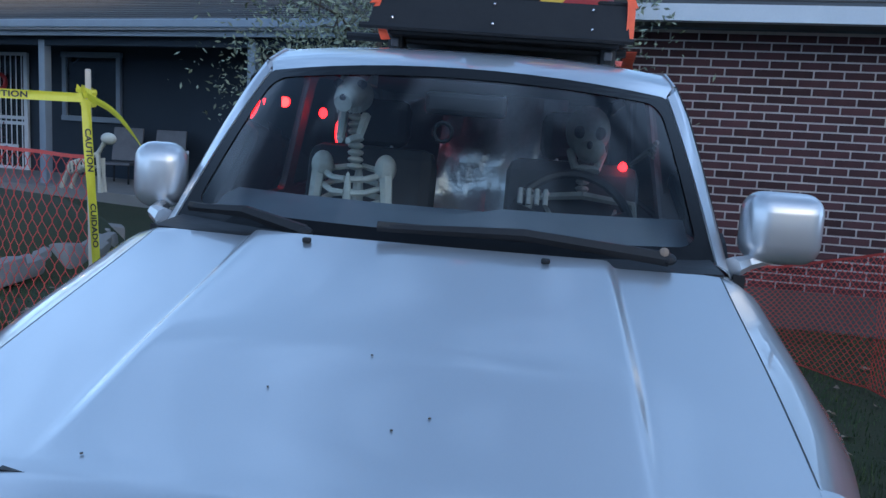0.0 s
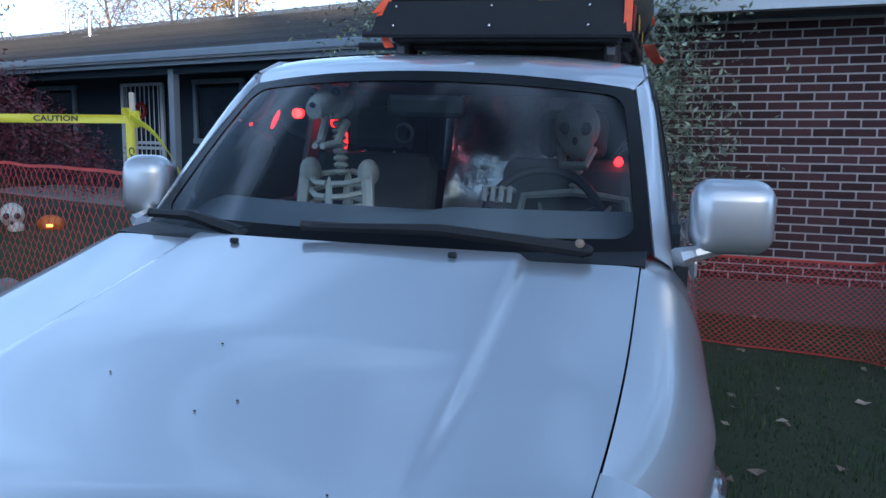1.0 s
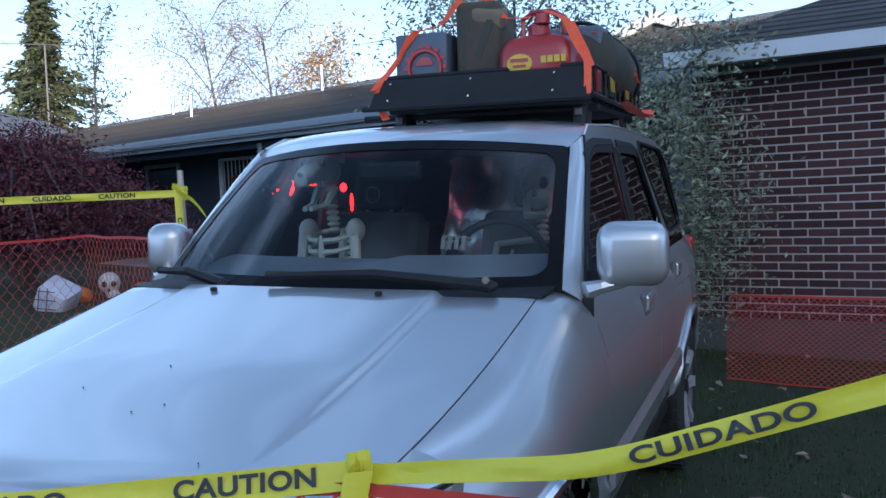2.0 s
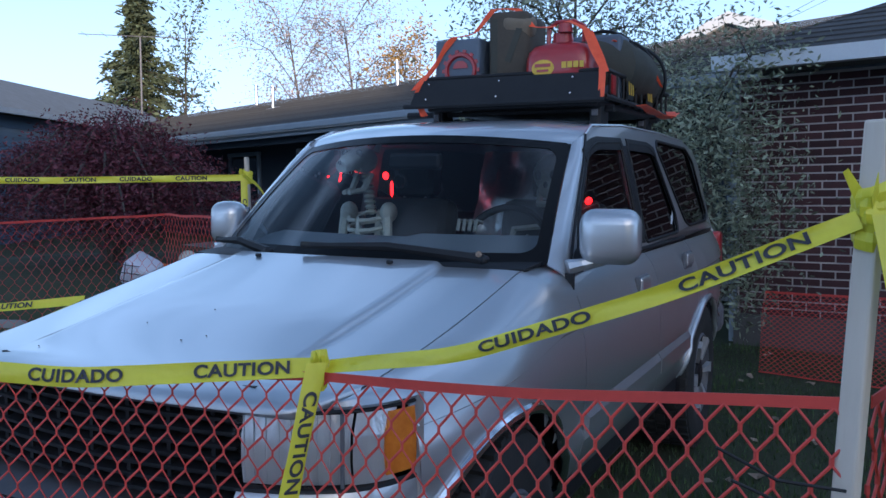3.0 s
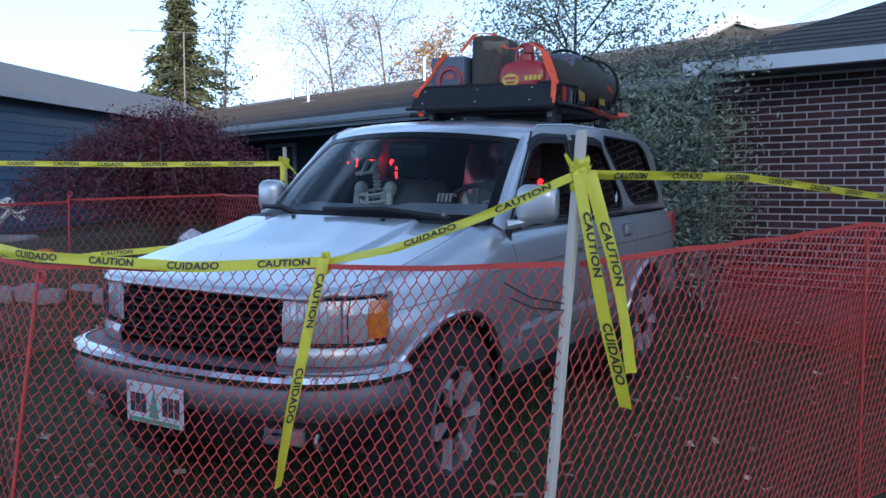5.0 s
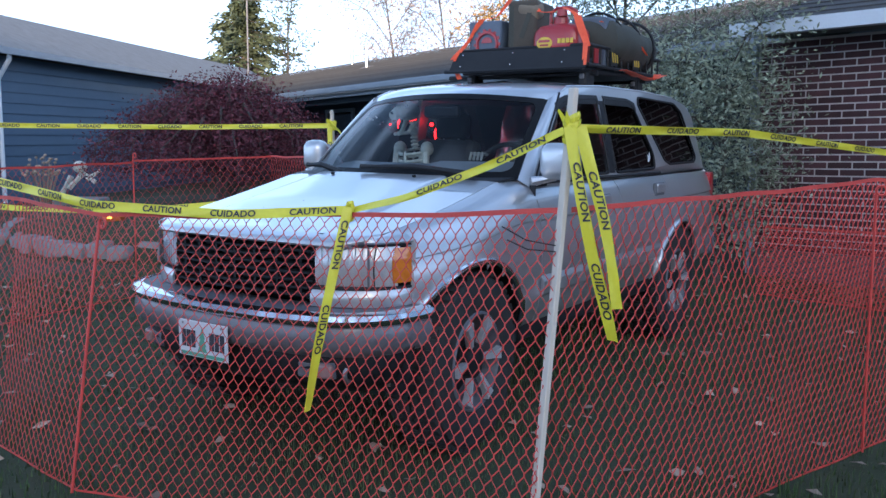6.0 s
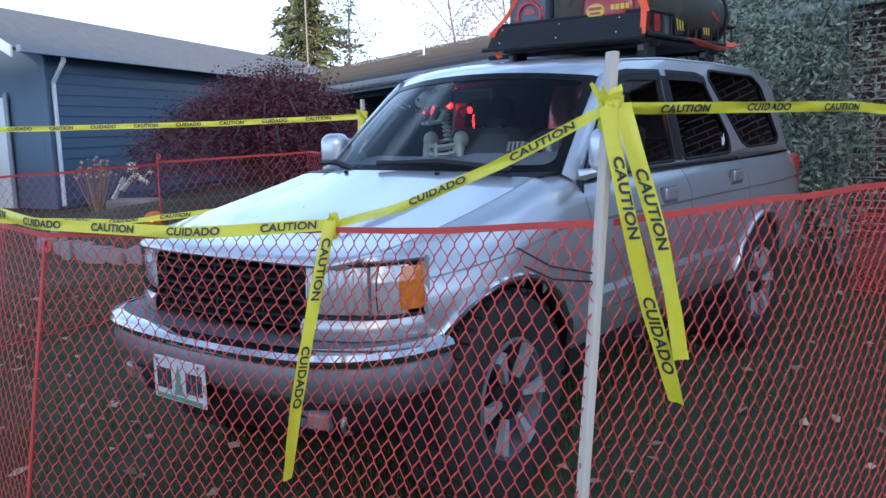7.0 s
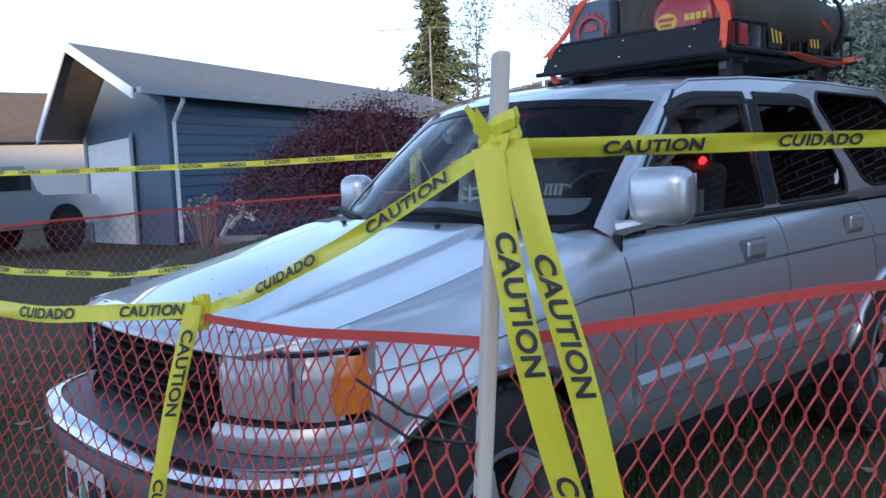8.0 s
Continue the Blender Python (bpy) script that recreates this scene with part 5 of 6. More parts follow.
# cabin
part("dashboard", thick(sheet(bmesh.new(), [[(x, y + 0.13 * (abs(x) / 0.66) ** 2.2 - (0.05 if y > 1.6 else 0) * 0, z + (0.03 if x > 0.15 and 1.4 < y < 1.6 else 0)) for x in (-0.66, -0.45, -0.2, 0.0, 0.16, 0.3, 0.5, 0.66)] for y, z in ((1.20, 1.135), (1.35, 1.165), (1.50, 1.205), (1.60, 1.215), (1.66, 1.17), (1.67, 0.85))]), 0.02), DASH, suv, "grey blue vinyl dashboard", smooth=True)
sw = part("steering_wheel", bmesh_ring((0, 0, 0), 0.185, 0.015, "z", 32, 8), BLACKPL, suv, smooth=True)
sw.matrix_basis = pose(0.36, 1.80, 1.16, 62, 0, 0)
for a in (20, 160, 270):
    part("spoke", T([(0, 0, -0.02), (0.18 * math.cos(radians(a)), 0.18 * math.sin(radians(a)), 0)], 0.016, 6), BLACKPL, sw)
part("hub", ell(bmesh.new(), (0, 0, -0.02), (0.07, 0.06, 0.03)), BLACKPL, sw)
rv = part("rear_view_mirror", B((0.02, 1.70, 1.50), (0.24, 0.035, 0.065), bevel=0.015), BLACKPL, suv)
part("mirror_charm", bmesh_ring((-0.04, 1.68, 1.42), 0.026, 0.006, "y"), BLACKPL, suv, "dark ring hanging from the mirror")


def seat(x, y):
    st = part("seat", B((x, y - 0.22, 0.76), (0.48, 0.5, 0.16), bevel=0.05), CLOTH, suv, "dark grey cloth seat")
    part("backrest", B((x, y + 0.08, 1.04), (0.48, 0.14, 0.62), (-14, 0, 0), bevel=0.05), CLOTH, st)
    part("headrest", B((x, y + 0.20, 1.43), (0.25, 0.10, 0.17), (-8, 0, 0), bevel=0.04), CLOTH, st)
    for dx in (-0.06, 0.06):
        part("headrest_post", T([(x + dx, y + 0.16, 1.30), (x + dx, y + 0.19, 1.40)], 0.007, 6), METALGR, st)


seat(-0.36, 2.18), seat(0.38, 2.18)
bench = part("rear_bench", B((0, 2.95, 0.95), (1.2, 0.16, 0.62), (-12, 0, 0), bevel=0.05), CLOTH, suv)
rows = []
for i in range(31):
    row = []
    for j in range(19):
        u, v = i / 30, j / 18
        d = 0.035 * noise.noise(Vector((u * 6, v * 4, 1))) + 0.014 * noise.noise(Vector((u * 22, v * 14, 4)))
        row.append((-0.13 + 0.48 * u + 0.03 * v, 2.50 + d + 0.20 * v, 0.95 + 0.62 * v))
    rows.append(row)
shade = part("foil_sunshade", thick(sheet(bmesh.new(), rows), 0.003), FOIL, smooth=True)
tagged(shade, "crumpled silver foil sunshade hung behind the seats", "sunshade")


# ---- roof basket and its load ----
rack = thing("roof_basket", "black steel roof basket with front fairing on the car roof", "roof rack")
X0, X1, Y0, Y1, ZB, ZT = -0.355, 0.565, 2.50, 3.72, 1.80, 1.915
for z in (ZB, ZT):
    part("hoop", T([(X0, Y0, z), (X1, Y0, z), (X1, Y1, z), (X0, Y1, z), (X0, Y0, z)], 0.011, 8), BLACKPL, rack)
for i in range(9):
    y = Y0 + (Y1 - Y0) * (i + 0.5) / 9
    part("cross_bar", T([(X0, y, ZB), (X1, y, ZB)], 0.009, 6), BLACKPL, rack)
for i in range(11):
    y = Y0 + 0.06 + (Y1 - Y0 - 0.1) * i / 10
    for x in (X0, X1):
        part("upright", T([(x, y, ZB), (x, y, ZT)], 0.007, 6), BLACKPL, rack)
for i in range(8):
    x = X0 + (X1 - X0) * (i + 0.5) / 8
    part("floor_slat", B((x, (Y0 + Y1) / 2, ZB - 0.004), (0.03, Y1 - Y0, 0.006)), BLACKPL, rack)
fair = part("fairing", slab([(X0 - 0.03, Y0 - 0.065, ZB - 0.018), (X1 - 0.005, Y0 - 0.065, ZB - 0.018), (X1 - 0.02, Y0 - 0.015, ZB + 0.105), (X0 - 0.005, Y0 - 0.015, ZB + 0.105)], 0.006), BLACKPL, rack, "black bolted wind fairing")
part("fairing_lip", T([(X0 - 0.06, Y0 - 0.07, ZB - 0.02), (X0 + 0.1, Y0 - 0.085, ZB - 0.022), (X1 - 0.1, Y0 - 0.085, ZB - 0.022), (X1 + 0.01, Y0 - 0.06, ZB - 0.02)], 0.012, 6), BLACKPL, fair)
for x in (X0 + 0.06, 0.07, X1 - 0.14):
    for dy, z in ((-0.074, ZB + 0.012), (-0.040, ZB + 0.085)):
        part("bolt", ell(bmesh.new(), (x, Y0 + dy, z), (0.006, 0.006, 0.006), 8, 6), CHROME, fair)
part("under_tray", B((0.105, 3.08, ZB - 0.026), (0.86, 1.18, 0.03), bevel=0.012), BLACKPL, rack)
for x in (-0.30, 0.50):
    for y in (2.62, 3.45):
        ft = part("foot", B((x, y, 1.728), (0.06, 0.13, 0.115), bevel=0.02), BLACKPL, rack)
        part("clamp", B((x + 0.0, y - 0.07, 1.735), (0.03, 0.012, 0.03), bevel=0.004), GREYPL, ft)
for y in (2.62, 3.45):
    part("roof_bar", T([(-0.50, y, 1.755), (0.57, y, 1.755)], 0.016, 8), BLACKPL, rack)
part("red_reflector", B((X1 + 0.012, Y0 + 0.08, ZB + 0.055), (0.006, 0.06, 0.085)), REDCAN, rack)
for y in (2.85, 3.22):
    pt = part("hazard_patch", B((X1 + 0.014, y, ZB + 0.055), (0.005, 0.11, 0.085)), BLACKPL, rack, "black patch with orange stripes")
    for k in (-0.03, 0.005, 0.04):
        part("stripe", prism(bmesh.new(), [(y + k - 0.012, ZB + 0.095), (y + k + 0.003, ZB + 0.095), (y + k + 0.02, ZB + 0.035), (y + k + 0.005, ZB + 0.035)], "x", X1 + 0.017, X1 + 0.0185), YELLOW, pt)

case = tagged(part("case", B((-0.185, 2.68, 1.955), (0.24, 0.28, 0.30), bevel=0.012), CANBLUE), "grey blue case with a red gear shaped print", "case")
gear = part("gear_print", bmesh_ring((-0.165, 2.537, 1.955), 0.075, 0.012, "y", 24, 6), REDCAN, case, "red gear ring print")
bm = bmesh.new()
for i in range(14):
    a = 2 * math.pi * i / 14
    box(bm, (-0.165 + 0.09 * math.cos(a), 2.537, 1.955 + 0.09 * math.sin(a)), (0.018, 0.006, 0.018), (0, -math.degrees(a), 0))
part("gear_teeth", bm, REDCAN, case)
part("dome_print", prism(bmesh.new(), [(-0.205, 1.965), (-0.125, 1.965), (-0.13, 1.985), (-0.15, 2.0), (-0.18, 2.0), (-0.20, 1.985)], "y", 2.534, 2.5365), REDCAN, case)
pack = tagged(part("army_pack", B((0.050, 2.74, 2.02), (0.20, 0.34, 0.41), (0, 0, 6), bevel=0.03, seg=3), CARDB, smooth=True), "tall worn brown canvas pack", "pack")
part("flap", B((0.10, 2.63, 2.155), (0.15, 0.12, 0.10), (18, 8, 6), bevel=0.03, seg=3), TAN, pack, "tan canvas flap", smooth=True)
part("strap", B((0.0, 2.567, 2.0), (0.03, 0.008, 0.38), (0, 0, 6)), DUFFEL, pack)
part("strap", B((0.10, 2.575, 2.08), (0.03, 0.008, 0.20), (0, 20, 6)), DUFFEL, pack)
# fuel can: waisted body of revolution, long across
rows = []
for z, f in ((1.815, 0.94), (1.825, 1.0), (1.95, 1.0), (1.985, 0.99), (2.015, 0.93), (2.04, 0.78), (2.055, 0.45), (2.06, 0.2)):
    rows.append([(0.335 + 0.168 * f * math.copysign(abs(math.cos(a)) ** 0.6, math.cos(a)), 2.60 + 0.115 * f * math.copysign(abs(math.sin(a)) ** 0.6, math.sin(a)), z) for a in [2 * math.pi * i / 32 for i in range(33)]])
bm = sheet(bmesh.new(), rows)
bmesh.ops.remove_doubles(bm, verts=bm.verts[:], dist=1e-5)
bmesh.ops.recalc_face_normals(bm, faces=bm.faces[:])
can = tagged(part("fuel_can", bm, REDCAN, smooth=True), "red metal fuel can with yellow oval label", "can")
lab = part("oval_label", ell(bmesh.new(), (0.275, 2.486, 1.935), (0.055, 0.004, 0.038), 20, 8), YELLOW, can, "yellow oval label")
part("label_bar", B((0.275, 2.4805, 1.947), (0.075, 0.002, 0.014)), REDCAN, lab)
part("label_bar", B((0.275, 2.4805, 1.923), (0.055, 0.002, 0.010)), REDCAN, lab)
for x, w in ((0.375, 0.022), (0.402, 0.022), (0.43, 0.022), (0.457, 0.018)):
    part("label_bar", B((x, 2.4845, 1.945), (w, 0.003, 0.028)), YELLOW, can)
part("spout", tube(bmesh.new(), [(0.33, 2.60, 2.05), (0.33, 2.60, 2.10), (0.33, 2.60, 2.105)], [0.05, 0.045, 0.03], 14), REDCAN, can)
part("carry_handle", T([(0.26, 2.60, 2.06), (0.26, 2.60, 2.13), (0.30, 2.60, 2.155), (0.38, 2.60, 2.155), (0.43, 2.60, 2.13), (0.43, 2.60, 2.06)], 0.011, 8), REDCAN, can)
part("cap", tube(bmesh.new(), [(0.35, 2.57, 2.10), (0.35, 2.57, 2.14)], [0.035, 0.03], 12), REDCAN, can)
tagged(part("grey_case", B((0.43, 2.86, 1.96), (0.24, 0.16, 0.31), bevel=0.012), CANBLUE), "plain grey blue case behind the fuel can", "case")
rows = []
for i in range(25):
    f = i / 24
    y = 2.74 + 1.02 * f
    e = 0.55 + 0.45 * min(1, f / 0.08) * min(1, (1 - f) / 0.10) if 0 < f < 1 else 0.45
    rows.append([(0.40 + 0.03 * math.sin(f * 5) + 0.20 * e * (1 + 0.06 * noise.noise(Vector((f * 8, math.cos(a) * 2, math.sin(a) * 2)))) * math.cos(a), y,
                  1.98 - 0.03 * f + 0.155 * e * (1 + 0.10 * noise.noise(Vector((f * 9, math.cos(a) * 2, math.sin(a) * 2 + 5)))) * math.sin(a)) for a in [2 * math.pi * j / 24 for j in range(24)]])
bm = sheet(bmesh.new(), rows, close=True)
for r in (0, -1):
    bm.faces.new([v for v in (bm.verts[:][:24] if r == 0 else bm.verts[:][-24:])])
bmesh.ops.recalc_face_normals(bm, faces=bm.faces[:])
duf = tagged(part("duffel_bag", bm, DUFFEL, smooth=True), "long olive grey stuffed duffel roll in the roof basket", "duffel bag")
for y in (2.95, 3.25, 3.5):
    part("strap", bmesh_ring((0.41, y, 1.97), 0.19, 0.010, "y", 24, 5), BLACKPL, duf)
box2 = tagged(part("storage_box", B((-0.15, 3.25, 1.90), (0.45, 0.55, 0.19), bevel=0.02), CARDB), "low brown box in the roof basket", "box")


def strap(pts, w=0.028, label="bright orange ratchet strap over the roof load"):
    L = Line(pts)
    n = max(6, int(L.s[-1] / 0.04))
    rows = []
    for i in range(n + 1):
        p = L.at(L.s[-1] * i / n)
        rows.append([p + Vector((-w / 2, 0, 0.006 * math.sin(i))), p + Vector((w / 2, 0.008, 0.004))])
    return tagged(part("orange_strap", thick(sheet(bmesh.new(), rows), 0.002), ORANGE), label, "strap")


strap([(-0.37, 2.44, 1.86), (-0.31, 2.52, 1.96), (-0.22, 2.53, 2.105), (-0.1, 2.54, 2.12), (0.0, 2.56, 2.235), (0.1, 2.60, 2.235), (0.19, 2.58, 2.13), (0.30, 2.56, 2.13)])
strap([(-0.36, 2.45, 1.85), (-0.29, 2.52, 2.0), (-0.19, 2.53, 2.11)], 0.02)
strap([(0.36, 2.57, 2.15), (0.46, 2.52, 2.10), (0.52, 2.48, 1.98), (0.56, 2.46, 1.91), (0.56, 2.44, 1.79)])
strap([(0.48, 2.53, 2.09), (0.545, 2.49, 1.97), (0.575, 2.47, 1.90)], 0.018)
strap([(0.62, 2.9, 1.79), (0.64, 3.2, 1.76), (0.66, 3.4, 1.765), (0.63, 3.5, 1.80)], 0.05)
strap([(0.62, 3.05, 1.775), (0.66, 3.3, 1.75), (0.64, 3.6, 1.80)], 0.04)
strap([(-0.34, 2.44, 1.78), (-0.32, 2.46, 1.735)], 0.03)
strap([(0.52, 2.75, 2.08), (0.60, 3.1, 2.03), (0.625, 3.3, 1.91)], 0.012, "thin orange cord over the duffel")


# ---- figures in the car, plain bone shapes ----
def bone(bm, a, b, r):
    tube(bm, [a, Vector(a).lerp(Vector(b), 0.5), b], [r, r * 0.75, r], 6)


bm = bmesh.new()
cx, cy = -0.30, 1.90
ell(bm, (cx, cy - 0.02, 1.51), (0.055, 0.075, 0.055), 14, 10)
tube(bm, [(cx, cy - 0.06, 1.515), (cx, cy - 0.15, 1.495), (cx, cy - 0.19, 1.48)], [0.05, 0.036, 0.026], 10)
for s in (-1, 1):
    tube(bm, [(cx + s * 0.035, cy - 0.01, 1.45), (cx + s * 0.028, cy - 0.07, 1.385), (cx + s * 0.012, cy - 0.15, 1.375)], [0.016, 0.013, 0.010], 6)
    tube(bm, [(cx + s * 0.04, cy + 0.02, 1.545), (cx + s * 0.055, cy + 0.03, 1.60)], [0.02, 0.004], 6)
    for k in range(4):
        tube(bm, [(cx + s * (0.03 - 0.004 * k), cy - 0.09 - 0.028 * k, 1.475), (cx + s * (0.03 - 0.004 * k), cy - 0.09 - 0.028 * k, 1.452)], [0.006, 0.001], 5)
    ell(bm, (cx + s * 0.10, cy + 0.02, 1.29), (0.034, 0.05, 0.045), 10, 8)
    tube(bm, [(cx + s * 0.105, cy, 1.29), (cx + s * 0.12, cy - 0.02, 1.12), (cx + s * 0.11, cy - 0.08, 1.0)], [0.022, 0.017, 0.015], 6)
    for k in range(5):
        z = 1.27 - k * 0.042
        pts = [(cx + 0.012 * s, cy + 0.10, z + 0.02), (cx + s * 0.075, cy + 0.07, z + 0.01), (cx + s * 0.088, cy, z), (cx + s * 0.05, cy - 0.055, z - 0.012), (cx + s * 0.01, cy - 0.065, z - 0.014)]
        tube(bm, pts, 0.010, 6)
for k in range(8):
    z = 1.29 + k * 0.022
    ell(bm, (cx, cy + 0.04 - 0.004 * k, z), (0.026, 0.026, 0.012), 8, 6)
ell(bm, (cx, cy - 0.065, 1.17), (0.014, 0.01, 0.11), 8, 8)
ell(bm, (cx, cy + 0.10, 1.15), (0.02, 0.02, 0.15), 8, 8)
dogf = tagged(part("bone_figure", bm, BONE, smooth=True), "pale plastic dog skeleton decoration sitting on passenger seat", "decoration")
bm = bmesh.new()
ell(bm, (0, 0, 0), (0.012, 0.014, 0.010), 8, 6)
for dx in (-0.035, 0.035):
    ell(bm, (dx, 0.085, 0.042), (0.016, 0.012, 0.014), 8, 6)
dk = part("dark_hollows", bm, INK, dogf)
dk.matrix_basis = pose(cx, cy - 0.19, 1.497)
bm = bmesh.new()
hx, hy, hz = 0.43, 2.20, 1.455
ell(bm, (hx, hy, hz), (0.075, 0.09, 0.085), 16, 12)
ell(bm, (hx + 0.01, hy - 0.05, hz - 0.06), (0.05, 0.045, 0.045), 12, 8)
tube(bm, [(hx - 0.05, hy + 0.0, hz - 0.07), (hx - 0.035, hy - 0.06, hz - 0.125), (hx + 0.035, hy - 0.06, hz - 0.125), (hx + 0.055, hy, hz - 0.07)], 0.016, 8)
for k in range(6):
    ell(bm, (hx, hy + 0.03, hz - 0.10 - 0.024 * k), (0.024, 0.024, 0.012), 8, 6)
for s in (-1, 1):
    tube(bm, [(hx, hy - 0.01, 1.24), (hx + s * 0.17, hy, 1.22), (hx + s * 0.20, hy - 0.05, 1.05), (hx + s * 0.15, hy - 0.28, 1.08), (hx + s * 0.14 - 0.06, 1.80, 1.19)], 0.015, 6)
    for k in range(5):
        z = 1.20 - k * 0.045
        tube(bm, [(hx, hy + 0.08, z), (hx + s * 0.12, hy + 0.03, z - 0.01), (hx + s * 0.10, hy - 0.07, z - 0.03), (hx + s * 0.01, hy - 0.09, z - 0.03)], 0.009, 6)
for k in range(4):
    tube(bm, [(0.235 + 0.022 * k, 1.78, 1.265), (0.225 + 0.024 * k, 1.735, 1.275), (0.225 + 0.024 * k, 1.72, 1.235)], 0.008, 6)
    tube(bm, [(0.56 + 0.01 * k, 2.02 - 0.012 * k, 1.36 + 0.012 * k), (0.60 + 0.008 * k, 1.95, 1.40 + 0.012 * k), (0.61, 1.90, 1.39 + 0.014 * k)], 0.007, 6)
fig = tagged(part("bone_figure", bm, DIMBONE, smooth=True), "pale plastic skeleton decoration sitting behind the steering wheel", "decoration")
bm = bmesh.new()
for dx in (-0.03, 0.035):
    ell(bm, (hx + dx, hy - 0.077, hz - 0.005), (0.02, 0.016, 0.022), 8, 6)
ell(bm, (hx + 0.004, hy - 0.092, hz - 0.045), (0.010, 0.008, 0.014), 8, 6)
part("dark_hollows", bm, INK, fig)
for c in ((-0.54, 2.46, 1.45), (0.565, 2.28, 1.34)):
    lp = tagged(part("red_lamp", ell(bmesh.new(), c, (0.016, 0.016, 0.020), 10, 8), REDLAMP), "small glowing red lamp inside the car", "lamp")
    pl = new("lamp_light", bpy.data.lights.new("lamp_light", "POINT"))
    pl.data.energy, pl.data.color, pl.data.shadow_soft_size = 0.06, (1, 0.03, 0.02), 0.02
    pl.location = (c[0], c[1] - 0.03, c[2])
bm = bmesh.new()
for dx, z, h in ((-0.018, 1.37, 0.05), (0.028, 1.345, 0.035)):
    ell(bm, (-0.44 + dx * 1.6, 2.40, z + 0.015), (0.008, 0.008, h * 0.8), 10, 8)
tagged(part("red_lamp", bm, REDLAMP), "pair of glowing red lamp strips hanging by the headrest", "lamp")

# ---- garden bed with decorations ----
bm = bmesh.new()
rows = []
for r, z in ((3.0, -0.03), (2.75, 0.22), (2.5, 0.36), (1.6, 0.42), (0.05, 0.45)):
    rows.append([(-6.4 + r * math.cos(a) * (1 + 0.05 * math.sin(3 * a)), 6.0 + r * math.sin(a), z + 0.03 * noise.noise(Vector((r * math.cos(a) * 2, r * math.sin(a) * 2, 0)))) for a in [2 * math.pi * i / 40 for i in range(40)]])
tagged(part("garden_bed", sheet(bm, rows, close=True), SOIL, smooth=True), "low brown raised garden bed under the red maple", "garden bed", kind="structure")
srng = random.Random(9)
for i in range(34):
    a = radians(-150 + i * 5.6)
    r = srng.uniform(2.72, 2.95)
    bm = B((0, 0, 0), (srng.uniform(0.2, 0.36), srng.uniform(0.16, 0.24), srng.uniform(0.14, 0.24)), (srng.uniform(-8, 8), srng.uniform(-8, 8), math.degrees(a) + 90), bevel=0.04, seg=2)
    for v in bm.verts:
        v.co += 0.02 * noise.noise_vector(v.co * 7 + Vector((i, 0, 0)))
    st = part("edging_stone", bm, CONCRETE, smooth=True)
    st.matrix_basis = pose(-6.4 + r * math.cos(a), 6.0 + r * math.sin(a), 0.09)
    tagged(st, "rough brownish stone edging the garden bed", "stone", "edging stones")


def pumpkin(at, r, lit=False):
    bm = bmesh.new()
    rows = []
    for i in range(13):
        p = math.pi * i / 12
        rows.append([(r * (1 + 0.07 * abs(math.cos(4 * a))) * math.sin(p) * math.cos(a), r * (1 + 0.07 * abs(math.cos(4 * a))) * math.sin(p) * math.sin(a), r * 0.8 * math.cos(p)) for a in [2 * math.pi * j / 32 for j in range(32)]])
    sheet(bm, rows, close=True)
    bmesh.ops.recalc_face_normals(bm, faces=bm.faces[:])
    t = part("pumpkin", bm, SKIRT, smooth=True)
    t.matrix_basis = pose(*at)
    tagged(t, "small orange pumpkin on the garden bed" + (" with a glowing mouth" if lit else ""), "pumpkin", "pumpkins")
    part("stem", T([(0, 0, r * 0.7), (0.01, 0, r * 1.0)], [0.018, 0.012], 6), BARK, t)
    if lit:
        part("mouth", B((r * 0.55, -r * 0.80, 0), (0.05, 0.02, 0.02), (0, 0, 35)), glow("candle_glow", (1.0, 0.35, 0.05), 4), t)


pumpkin((-4.75, 5.9, 0.46), 0.11, True), pumpkin((-5.05, 5.35, 0.46), 0.12), pumpkin((-5.9, 3.75, 0.42), 0.12, True)
bm = bmesh.new()
ell(bm, (0, 0, 0.16), (0.105, 0.125, 0.11), 16, 10), ell(bm, (0.03, -0.06, 0.05), (0.07, 0.07, 0.06), 12, 8)
sk = tagged(part("skull_ornament", bm, BONE, smooth=True), "pale plastic skull ornament on the garden bed", "ornament")
sk.matrix_basis = pose(-4.95, 5.65, 0.40, 0, 0, 40)
bm = bmesh.new()
for dx in (-0.04, 0.045):
    ell(bm, (dx, -0.115, 0.16), (0.028, 0.02, 0.03), 8, 6)
ell(bm, (0.0, -0.125, 0.10), (0.013, 0.012, 0.02), 8, 6)
part("dark_hollows", bm, INK, sk)
bm = B((0, 0, 0), (0.3, 0.3, 0.28), (20, 30, 20), bevel=0.05)
for v in bm.verts:
    v.co += 0.02 * noise.noise_vector(v.co * 9)
wb = tagged(part("web_bag", bm, WEB, smooth=True), "white cube ornament printed with dark web lines", "ornament")
wb.matrix_basis = pose(-4.9, 4.95, 0.50)
for k in range(3):
    part("web_line", T([(-0.15 + 0.1 * k, -0.19, -0.1), (-0.1 + 0.1 * k, -0.2, 0.12)], 0.004, 5), INK, wb)
    part("web_line", T([(-0.17, -0.195, -0.06 + 0.08 * k), (0.15, -0.17, -0.08 + 0.08 * k)], 0.004, 5), INK, wb)
